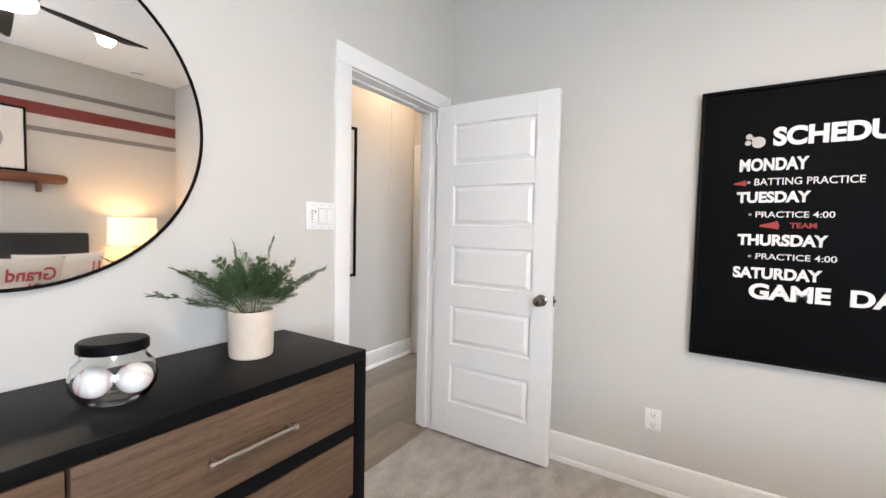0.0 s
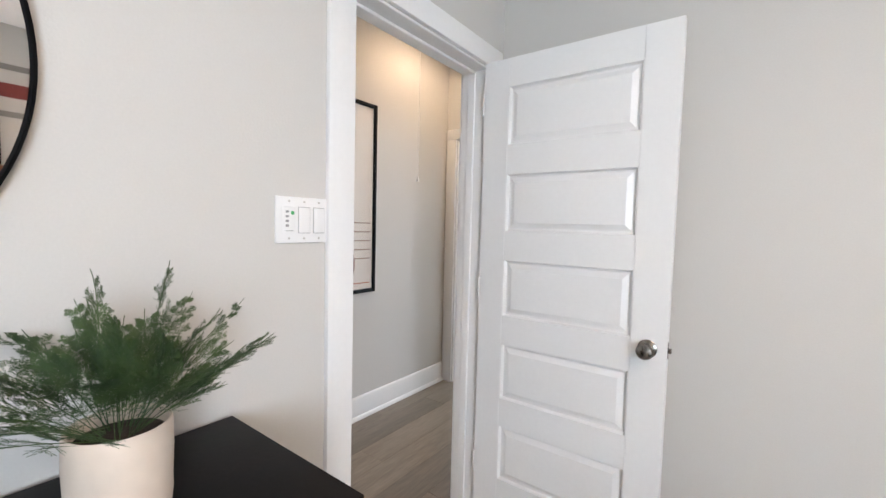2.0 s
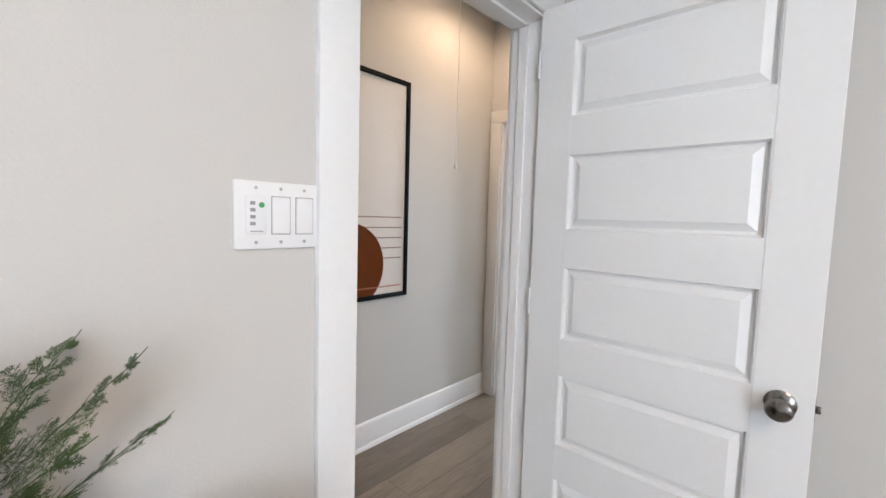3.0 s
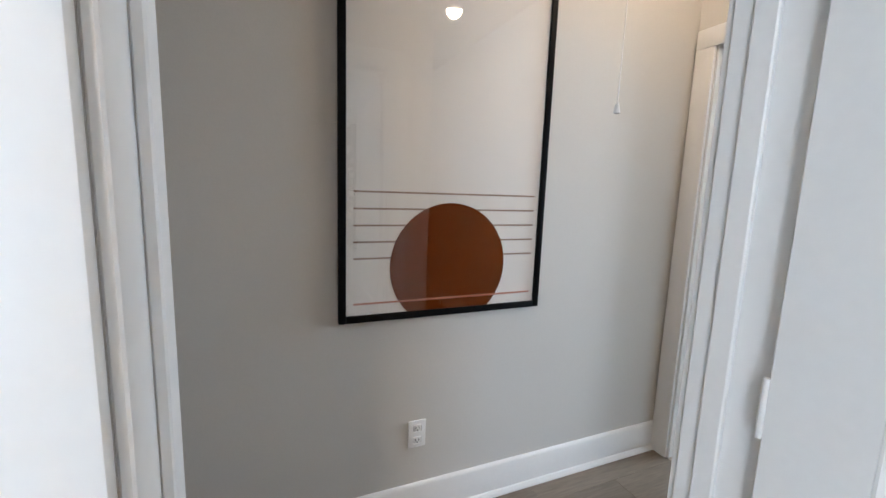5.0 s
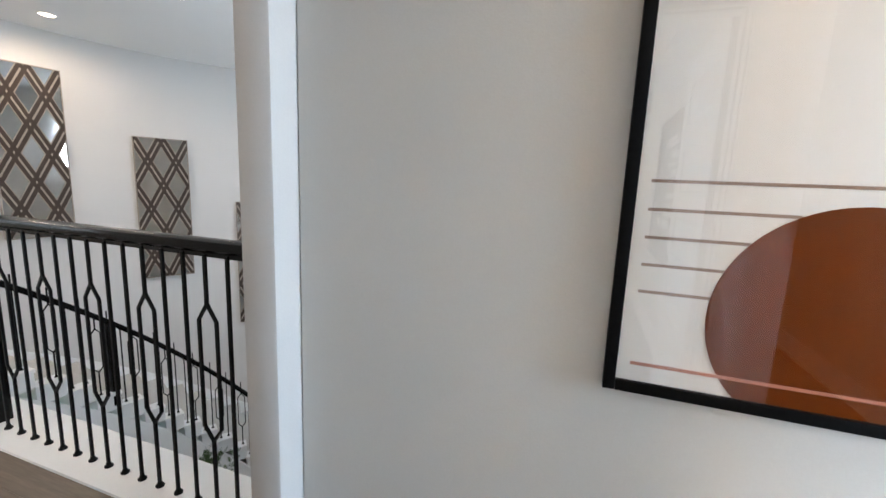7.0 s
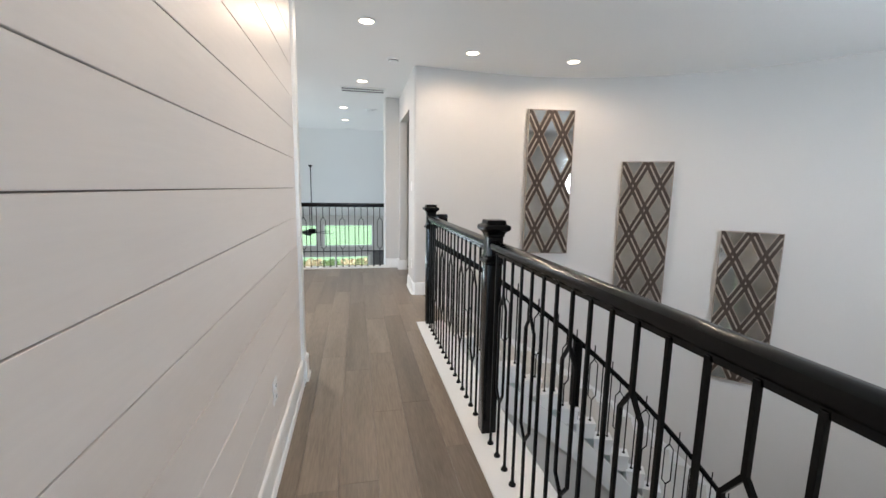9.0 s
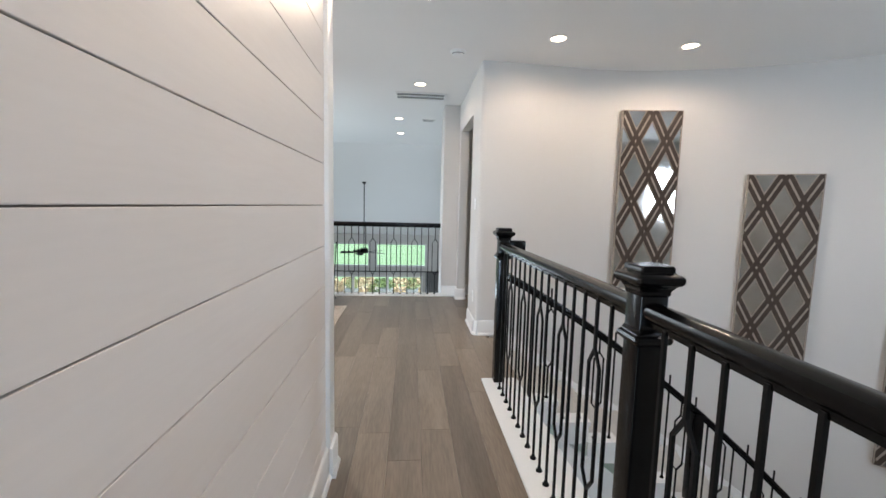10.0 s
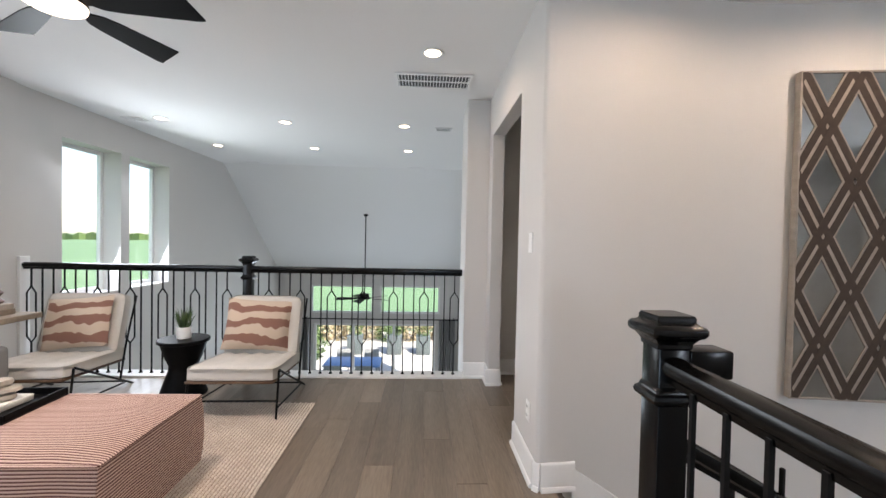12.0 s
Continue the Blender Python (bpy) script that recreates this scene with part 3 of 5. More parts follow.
STAIR = material("pale_grey_stair_carpet", (0.52, 0.505, 0.48), 0.95, vary=0.12, grain=250, bump=0.6)
stairs = empty("staircase", pose(0, 0, 0), "curved staircase with white risers going down from the hall", "staircase", kind="structure")
edges = [max(deg_at(-0.178 * k), -24.2) for k in range(1, 18)]
slab("floor_stair_head", box(-1.42, -1.352, -6.33, -5.31, -0.178, 0.0), PLANK, "oak landing at the stair head", "floor")
for k, (a, b) in enumerate(zip(edges, edges[1:])):
    z = -0.178 * (k + 1)
    for nm, r0, r1, z0, z1, mt, over in (("tread", RI + 0.10, RW, z - 0.03, z, STAIR, 0.3), ("tread_end", RI - 0.05, RI + 0.10, z - 0.035, z + 0.002, TRIM, 0.3), ("riser", RI - 0.02, RW, z - 0.20, z - 0.03, TRIM, 0.0)):
        bm = bmesh.new()
        p = [flight_point(a - over, r0), flight_point(a - over, r1), flight_point(b, r1), flight_point(b, r0)]
        lo = [bm.verts.new((*q, z0)) for q in p]
        hi = [bm.verts.new((*q, z1)) for q in p]
        bm.faces.new(lo), bm.faces.new(hi)
        for i in range(4):
            bm.faces.new((lo[i], lo[(i + 1) % 4], hi[(i + 1) % 4], hi[i]))
        part(nm, bm, mt, stairs)
inner = [flight_point(a, RI) for a in range(-22, 75, 4)]
drop = [flight_rail(a) - 1.12 for a in range(-22, 75, 4)]
stair_wall("wall_under_stair", inner, -3.05, lambda i: max(drop[i] - 0.26, -3.0), 0.03, WALL, "curved grey wall under the stair string", right=False)
bm = bmesh.new()
rows = []
for a in range(-24, 75, 4):
    zt = flight_rail(a) - 1.06
    rows.append([bm.verts.new((*flight_point(a, r), z)) for r, z in ((RI - 0.035, zt - 0.32), (RI - 0.035, zt), (RI + 0.01, zt), (RI + 0.01, zt - 0.32))])
for a, b in zip(rows, rows[1:]):
    for i in range(4):
        bm.faces.new((a[i], a[(i + 1) % 4], b[(i + 1) % 4], b[i]))
part("stringer", bm, TRIM, stairs)
bm = bmesh.new()
rows = []
for a in [-20.7, -18, -15, -12, -9, -6, -3] + list(range(0, 75, 3)):
    zt = flight_rail(a) - 0.64 + 0.0042 * max(0, -a)
    back = max(0, -a) / 25.2 * (RW - 3.73)
    rows.append([bm.verts.new((*flight_point(a, r - back), z)) for r, z in ((RW - 0.018, zt - 0.42), (RW - 0.018, zt - 0.06), (RW + 0.01, zt - 0.06), (RW + 0.01, zt - 0.42))])
for a, b in zip(rows, rows[1:]):
    for i in range(4):
        bm.faces.new((a[i], a[(i + 1) % 4], b[(i + 1) % 4], b[i]))
part("skirt_board", bm, TRIM, stairs)

flight = empty("flight_railing", pose(0, 0, 0), "black railing with iron balusters curving down the stairs", "railing")
part("handrail", sweep([(a * 0.9, b * 1.05) for a, b in HANDRAIL], [(*flight_point(a, RI + 0.02), flight_rail(a) + 0.035) for a in [-23.6 + 2.5 * i for i in range(38)]]), BLACK, flight)
part("rail_block", box(-1.40, -1.284, -5.312, -5.232, 1.028, 1.102, 0.006), BLACK, flight)
for k, (a, b) in enumerate(zip(edges, edges[1:])):
    for j, f in enumerate((0.25, 0.75)):
        d = a + (b - a) * f
        x, y = flight_point(d, RI + 0.02)
        baluster(flight, x, y, -0.178 * (k + 1), BASKET_S if (2 * k + j) % 3 == 1 else ROD_S, 90 - d)
px, py = flight_point(11.4, RI + 0.02)
part("newel_post", box(px - 0.04, px + 0.04, py - 0.04, py + 0.04, -1.23, flight_rail(11.4) - 0.0, 0.004), BLACK, flight)

# ---------------------------------------------------------------- diamond mirror panels
TAUPE = material("taupe_wood_strip", (0.31, 0.265, 0.225), 0.65, vary=0.15, grain=30, stretch=(3, 3, 20))
COCOA = material("dark_brown_strip", (0.060, 0.044, 0.035), 0.7, vary=0.15, grain=30, spec=0.2)


def clipped(bm, x0, x1, z0, z1):
    for co, no in (((x0, 0, 0), (-1, 0, 0)), ((x1, 0, 0), (1, 0, 0)), ((0, 0, z0), (0, 0, -1)), ((0, 0, z1), (0, 0, 1))):
        bmesh.ops.bisect_plane(bm, geom=bm.verts[:] + bm.edges[:] + bm.faces[:], plane_co=co, plane_no=no, clear_outer=True)
    return bm


def diamond_panel(m, label):
    """Faces -y, stands on z 0, centred on x."""
    w, h, t = 0.608, 1.866, 0.034
    thing = empty("mirror_panel", m, label, "wall decor", "mirror panels along the stair")
    part("backing", box(-w / 2, w / 2, 0.0, t, 0, h, 0.003), TAUPE, thing)
    part("mirror", box(-w / 2 + 0.01, w / 2 - 0.01, -0.004, 0.0, 0.01, h - 0.01), ANTIQUE, thing, "aged silver mirror glass")
    dx, dz = 0.312, h / 3.0
    ang = math.atan2(dz, dx)
    for s in (1, -1):
        for k in range(-5, 8):
            cx, cz = 0.0, k * dz
            for nm, off, half, d, mt in (("strip", 0.0, 0.056, 0.006, TAUPE), ("inlay", 0.028, 0.0185, 0.0085 + 0.0006 * s, COCOA), ("inlay", -0.028, 0.0185, 0.0085 + 0.0006 * s, COCOA)):
                b = box(-1.2, 1.2, -0.004 - d, -0.004, off - half, off + half)
                b.transform(Matrix.Translation((cx, 0, cz)) @ Matrix.Rotation(-s * ang, 4, "Y"))
                clipped(b, -w / 2 + 0.008, w / 2 - 0.008, 0.008, h - 0.008)
                if b.faces:
                    part(nm, b, mt, thing)
                else:
                    b.free()
    bm = bmesh.new()
    for a in ((-w / 2, -w / 2 + 0.012, 0, h), (w / 2 - 0.012, w / 2, 0, h), (-w / 2 + 0.012, w / 2 - 0.012, 0, 0.012), (-w / 2 + 0.012, w / 2 - 0.012, h - 0.012, h)):
        box(a[0], a[1], -0.012, 0.0, a[2], a[3], 0.001, bm, 1)
    part("edge", bm, TAUPE, thing)
    return thing


for deg, z, r, turn in ((9.3, 0.508, RW - 0.050, 7.8), (28.0, -0.131, RW - 0.048, 29.0), (45.8, -0.963, RW - 0.048, 45.8)):
    diamond_panel(pose(CX - r * math.sin(radians(deg)), CY - r * math.cos(radians(deg)), z, 0, 0, 180 - turn), "tall diamond lattice mirror panel hung on the curved wall")

# ---------------------------------------------------------------- vestibule


def outlet(m, label="white double power outlet on the wall"):
    """Faces -y."""
    thing = empty("power_outlet", m, label, "outlet")
    plate = part("plate", box(-0.037, 0.037, -0.006, 0, -0.058, 0.058, 0.003), PLASTIC, thing)
    for s in (-1, 1):
        sock = part("socket", box(-0.017, 0.017, -0.0085, -0.005, s * 0.026 - 0.015, s * 0.026 + 0.015, 0.005), PLASTIC, thing)
        bm = box(-0.008, -0.0055, -0.0095, -0.006, s * 0.026 - 0.002, s * 0.026 + 0.008)
        box(0.0055, 0.008, -0.0095, -0.006, s * 0.026 - 0.002, s * 0.026 + 0.007, bm=bm)
        lathe([(0, 0), (0.0026, 0), (0.0026, 0.0035), (0, 0.0035)], 10, Matrix.Translation((0, -0.006, s * 0.026 - 0.008)) @ Matrix.Rotation(radians(90), 4, "X"), bm)
        part("slots", bm, SLOT, sock)
    return thing


outlet(pose(1.241, -0.001, 0.358))
outlet(pose(-1.119, -0.271, 0.376, 0, 0, 90))
outlet(pose(-0.153, -3.29, 0.40, 0, 0, -90), "white power outlet on the shiplap wall")
outlet(pose(-1.234, -6.60, 0.378, 0, 0, 90), "white power outlet beside the passage opening")

art = empty("sun_print", pose(-1.119, -0.160, 0.869, 0, 0, 90), "large black-framed print of a rust sun over thin lines", "picture")
AW, AH = 0.846, 1.262
bm = bmesh.new()
f = 0.026
for a in ((-AW / 2, -AW / 2 + f, 0, AH), (AW / 2 - f, AW / 2, 0, AH), (-AW / 2 + f, AW / 2 - f, 0, f), (-AW / 2 + f, AW / 2 - f, AH - f, AH)):
    box(a[0], a[1], -0.024, 0, a[2], a[3], 0.003, bm)
part("picture_frame", bm, BLACK_MATT, art)
part("sheet", box(-AW / 2 + f, AW / 2 - f, -0.012, -0.004, f, AH - f), PAPER, art)
SR, SX, SZ = 0.241, 0.003, 0.195
bm = bmesh.new()
ring = [bm.verts.new((SX + SR * math.cos(2 * math.pi * i / 96), -0.0135, SZ + SR * math.sin(2 * math.pi * i / 96))) for i in range(96)]
bm.faces.new(ring)
bmesh.ops.bisect_plane(bm, geom=bm.verts[:] + bm.edges[:] + bm.faces[:], plane_co=(0, 0, f), plane_no=(0, 0, -1), clear_outer=True)
part("sun_disc", bm, RUST, art)
for i in range(5):
    z = 0.470 - 0.0593 * i
    h = math.sqrt(max(0, SR ** 2 - (z - SZ) ** 2))
    for a, b in ((-0.371, SX - h), (SX + h, 0.376)) if h else ((-0.371, 0.376),):
        part("line", box(a, b, -0.0132, -0.011, z - 0.0033, z + 0.0033), LINE_INK, art)
part("line", box(-0.370, 0.376, -0.0145, -0.0115, 0.064, 0.071), PINK_INK, art)

GLAZE = bpy.data.materials.new("picture_glass")
GLAZE.use_nodes = True
gn = GLAZE.node_tree
gn.nodes.clear()
gm, gc, gs, go = (gn.nodes.new("ShaderNode" + k) for k in ("MixShader", "BsdfTransparent", "BsdfGlossy", "OutputMaterial"))
gm.inputs[0].default_value, gs.inputs["Roughness"].default_value = 0.075, 0.015
gn.links.new(gc.outputs[0], gm.inputs[1]), gn.links.new(gs.outputs[0], gm.inputs[2]), gn.links.new(gm.outputs[0], go.inputs[0])
part("glazing", box(-AW / 2 + f, AW / 2 - f, -0.020, -0.018, f, AH - f), GLAZE, art).visible_shadow = False

cord = empty("attic_pull_cord", pose(-0.62, 0.135, 1.590), "thin white attic ladder pull cord with a small bell", "pull cord")
part("string", tube([(0, 0, 0.03), (0.002, 0.001, 0.5), (-0.001, 0, 0.9), (0, 0, 1.19)], 0.0016, 6), PLASTIC, cord)
part("bell", lathe([(0, 0), (0.008, 0), (0.009, 0.006), (0.006, 0.02), (0.004, 0.03), (0, 0.034)], 14), PLASTIC, cord)

# ---------------------------------------------------------------- lamps, vents


def downlight(x, y, z=H, power=9.0):
    thing = empty("downlight", pose(x, y, z), "round white recessed ceiling downlight, lit", "ceiling light", "recessed downlights")
    part("trim_ring", lathe([(0.062, -0.001), (0.083, -0.001), (0.085, -0.004), (0.078, -0.009), (0.062, -0.007), (0.062, -0.001)], 28), PLASTIC, thing)
    part("diffuser", lathe([(0, -0.004), (0.062, -0.004), (0.062, -0.001), (0, -0.001)], 28), LED, thing)
    if power:
        lamp = new("downlight_lamp", bpy.data.lights.new("downlight_lamp", "SPOT"))
        lamp.data.energy, lamp.data.color, lamp.data.spot_size, lamp.data.spot_blend, lamp.data.shadow_soft_size = power, (1, 0.81, 0.60), radians(176), 0.55, 0.06
        lamp.matrix_basis = pose(x, y, z - 0.012)
    return thing


for x, y, pw in ((0.68, 0.60, 15), (-0.66, 0.58, 20), (-0.645, -5.24, 13), (-1.77, -5.82, 12.5), (-2.94, -5.81, 16), (-2.94, -4.08, 13), (-0.635, -7.32, 8), (-0.64, -3.16, 15), (-0.33, -9.33, 0), (-0.32, -10.75, 0), (1.12, -9.33, 0), (1.135, -10.75, 0), (2.60, -9.34, 0), (2.617, -10.76, 0)):
    downlight(x, y, power=pw)
downlight(2.80, -0.91, 2.791, 5)


def vent(x, y, w, d, label, z=H):
    thing = empty("ceiling_vent", pose(x, y, z), label, "vent", "ceiling vents")
    bm = bmesh.new()
    for a in ((-w / 2, w / 2, -d / 2, -d / 2 + 0.022), (-w / 2, w / 2, d / 2 - 0.022, d / 2), (-w / 2, -w / 2 + 0.022, -d / 2 + 0.022, d / 2 - 0.022), (w / 2 - 0.022, w / 2, -d / 2 + 0.022, d / 2 - 0.022)):
        box(*a, -0.012, 0, 0.002, bm, 1)
    part("vent_frame", bm, PLASTIC, thing)
    part("backing", box(-w / 2 + 0.02, w / 2 - 0.02, -d / 2 + 0.02, d / 2 - 0.02, -0.003, -0.001), SLOT, thing)
    n = max(6, int(w / 0.028))
    for i in range(n):
        x0 = -w / 2 + 0.03 + (w - 0.06) * i / (n - 1)
        part("slat", box(x0 - 0.0028, x0 + 0.0028, -d / 2 + 0.022, d / 2 - 0.022, -0.009, -0.003), PLASTIC, thing)
    part("cross_bar", box(-w / 2 + 0.022, w / 2 - 0.022, -0.006, 0.006, -0.011, -0.003), PLASTIC, thing)
    return thing


vent(-0.655, -7.86, 0.665, 0.315, "wide white ceiling return-air grille")
vent(-0.82, -9.42, 0.22, 0.16, "small white ceiling air register")
vent(2.95, -9.41, 0.24, 0.16, "small white ceiling air register")
vent(-0.42, -12.22, 0.30, 0.10, "slim white ceiling air register")
vent(2.69, -12.20, 0.30, 0.10, "slim white ceiling air register")


def smoke_alarm(x, y, z):
    thing = empty("smoke_detector", pose(x, y, z), "round white smoke detector on the ceiling", "smoke detector")
    part("base", lathe([(0, 0), (0.072, 0), (0.072, -0.012), (0.060, -0.018), (0, -0.018)], 28), PLASTIC, thing)
    part("sensor_cover", lathe([(0.056, -0.018), (0.054, -0.034), (0.045, -0.042), (0, -0.044)], 28), PLASTIC, thing)
    part("slots", lathe([(0.0555, -0.022), (0.0565, -0.022), (0.0562, -0.027), (0.0552, -0.027), (0.0555, -0.022)], 28), SLOT, thing)


smoke_alarm(-0.965, -6.24, H)
smoke_alarm(3.49, -0.44, 2.791)


def ceiling_fan(m, blade, n, first, label, lit=True, drop=0.25, power=25):
    thing = empty("ceiling_fan", m, label, "ceiling fan")
    part("downrod", lathe([(0, 0), (0.012, 0), (0.012, drop), (0.04, drop + 0.005), (0.062, drop + 0.05), (0, drop + 0.05)], 18), BLACK_MATT, thing)
    part("motor", lathe([(0, -0.060), (0.122, -0.060), (0.130, -0.052), (0.126, -0.026), (0.104, -0.012), (0.100, 0.045), (0.090, 0.060), (0.035, 0.072), (0, 0.072)], 32), BLACK_MATT, thing)
    if lit:
        part("lamp_cover", lathe([(0, -0.089), (0.07, -0.088), (0.112, -0.083), (0.127, -0.074), (0.129, -0.060), (0, -0.060)], 36), FANLED, thing, "lit white glass lamp cover")
        lamp = new("fan_lamp", bpy.data.lights.new("fan_lamp", "AREA"))
        lamp.data.shape, lamp.data.size = "DISK", 0.23
        lamp.data.energy, lamp.data.color = power, (1, 0.88, 0.75)
        lamp.matrix_basis = m @ pose(0, 0, -0.092)
    for i in range(n):
        bm = bmesh.new()
        top, bot = [], []
        for u, w in ((0.12, 0.022), (0.24, 0.026), (0.30, 0.050), (0.42, 0.062), (0.7, 0.075), (0.97, 0.086), (1.0, 0.082)):
            for s in (-1, 1):
                z = -0.018 * s * (w / 0.085)
                top.append(bm.verts.new((u * blade + (0.02 * s if u > 0.98 else 0), s * w, z + 0.004)))
                bot.append(bm.verts.new((u * blade + (0.02 * s if u > 0.98 else 0), s * w, z - 0.004)))
        for k in range(0, len(top) - 2, 2):
            bm.faces.new((top[k], top[k + 1], top[k + 3], top[k + 2]))
            bm.faces.new((bot[k], bot[k + 2], bot[k + 3], bot[k + 1]))
            bm.faces.new((top[k], top[k + 2], bot[k + 2], bot[k]))
            bm.faces.new((top[k + 1], bot[k + 1], bot[k + 3], top[k + 3]))
        bm.faces.new((top[0], bot[0], bot[1], top[1]))
        bm.faces.new((top[-1], bot[-1], bot[-2], top[-2]))
        ob = part("blade", bm, BLACK_MATT, thing)
        ob.matrix_basis = pose(0, 0, -0.045, 0, 0, first + 360 / n * i)
    return thing


ceiling_fan(pose(1.240, -6.346, 2.564), 0.652, 5, 254.4, "black five-blade loft ceiling fan with a lit lamp", drop=0.167, power=15)
ceiling_fan(pose(1.75, -1.683, 2.522), 0.66, 5, 76.7, "black bedroom ceiling fan with a lit lamp", drop=0.219, power=13)
ceiling_fan(pose(0.71, -13.5, 0.08), 0.62, 5, 10, "black great room ceiling fan on a long rod", lit=False, drop=1.80)

# ---------------------------------------------------------------- bedroom things
dresser = empty("dresser", pose(0, 0, 0), "black dresser with brown wood drawer fronts against the wall", "dresser")
DY0, DY1, DX = -2.82, -1.258, 0.462
part("top", box(0.012, DX, DY0, DY1, 0.846, 0.880, 0.002), BLACK_MATT, dresser)
for y in (DY0, DY1 - 0.050):
    part("side", box(0.012, DX, y, y + 0.050, 0.0, 0.846, 0.002), BLACK_MATT, dresser)
part("back", box(0.012, 0.03, DY0 + 0.050, DY1 - 0.050, 0.08, 0.846), BLACK_MATT, dresser)
part("bottom_rail", box(0.03, DX - 0.002, DY0 + 0.050, DY1 - 0.050, 0.08, 0.152, 0.001), BLACK_MATT, dresser)
part("divider", box(0.03, DX - 0.03, -2.049, -2.029, 0.112, 0.846, 0.001), BLACK_MATT, dresser)
for z in (0.353, 0.599):
    part("rail", box(0.03, DX - 0.002, DY0 + 0.050, DY1 - 0.050, z, z + 0.044, 0.001), BLACK_MATT, dresser)
for y0, y1 in ((-2.766, -2.041), (-2.037, -1.312)):
    for z0, z1 in ((0.154, 0.351), (0.399, 0.597), (0.645, 0.844)):
        d = part("drawer", box(0.05, DX + 0.001, y0 + 0.002, y1 - 0.002, z0, z1, 0.0015), WALNUT, dresser)
        yc, zc = (y0 + y1) / 2, (z0 + z1) / 2 - 0.004
        bm = tube([(DX + 0.028, yc - 0.114, zc), (DX + 0.028, yc + 0.114, zc)], 0.0055, 10)
        for s in (-1, 1):
            tube([(DX, yc + s * 0.106, zc), (DX + 0.03, yc + s * 0.106, zc)], 0.0045, 8, bm)
            lathe([(0, 0), (0.0085, 0), (0.0085, 0.012), (0, 0.012)], 12, Matrix.Translation((DX + 0.028, yc + s * 0.114, zc)) @ Matrix.Rotation(radians(90), 4, "X"), bm)
        part("handle", bm, NICKEL, d, "brushed nickel bar handle")

mirror = empty("round_mirror", pose(0.0, -2.028, 1.580), "large round wall mirror in a thin black frame", "mirror")
MR = 0.453
part("mirror_glass", lathe([(0, 0.018), (MR - 0.004, 0.018), (MR - 0.004, 0.006), (0, 0.006)], 96, Matrix.Rotation(radians(90), 4, "Y")), MIRROR, mirror)
part("rim", lathe([(MR - 0.004, 0.004), (MR + 0.004, 0.004), (MR + 0.005, 0.022), (MR + 0.0, 0.023), (MR - 0.003, 0.019), (MR - 0.004, 0.004)], 96, Matrix.Rotation(radians(90), 4, "Y")), BLACK_MATT, mirror)

jar = empty("baseball_jar", pose(0.268, -1.902, 0.880, 0, 0, 60), "oval glass jar of baseballs with a black lid on the dresser", "jar")
OV = Matrix.Diagonal((0.74, 0.62, 0.775, 1.0))
outer = [(0.001, 0.002), (0.078, 0.002), (0.090, 0.010), (0.112, 0.045), (0.116, 0.075), (0.104, 0.115), (0.086, 0.134), (0.084, 0.150)]
inner = [(0.080, 0.150), (0.082, 0.134), (0.100, 0.114), (0.112, 0.075), (0.108, 0.046), (0.086, 0.016), (0.074, 0.010), (0.001, 0.010)]
part("glass_body", lathe(outer + inner, 48, OV), JAR_GLASS, jar).visible_shadow = False
part("lid", lathe([(0, 0.151), (0.090, 0.151), (0.094, 0.155), (0.094, 0.180), (0.088, 0.186), (0, 0.187)], 48, OV), BLACK_MATT, jar, "black jar lid")


def baseball(m):
    thing = empty("baseball", m, "white leather baseball with red stitching in the jar", "baseball", "baseballs in the jar")
    b = bmesh.new()
    bmesh.ops.create_uvsphere(b, u_segments=24, v_segments=14, radius=0.0365)
    part("ball", b, LEATHER, thing)
    bm = bmesh.new()
    r = 0.0367
    for i in range(60):
        a = 2 * math.pi * i / 60
        p = Vector((math.cos(a) * 0.9 + 0.28 * math.cos(3 * a), math.sin(a) * 0.9 - 0.28 * math.sin(3 * a), 0.75 * math.sin(2 * a))).normalized() * r
        a2 = a + 0.1
        q = Vector((math.cos(a2) * 0.9 + 0.28 * math.cos(3 * a2), math.sin(a2) * 0.9 - 0.28 * math.sin(3 * a2), 0.75 * math.sin(2 * a2))).normalized() * r
        t = (q - p).normalized()
        s = p.normalized().cross(t) * 0.0042
        for k in (-1, 1):
            tube([p, p + s * k + t * 0.0022], 0.00055, 4, bm)
    part("stitching", bm, RED_INK, thing, "red stitching")
    return thing


for x, y, z, r in ((0.250, -1.936, 0.925, 20), (0.287, -1.868, 0.925, 110)):
    baseball(pose(x, y, z, r, 30, r * 1.7))

rng = random.Random(5)


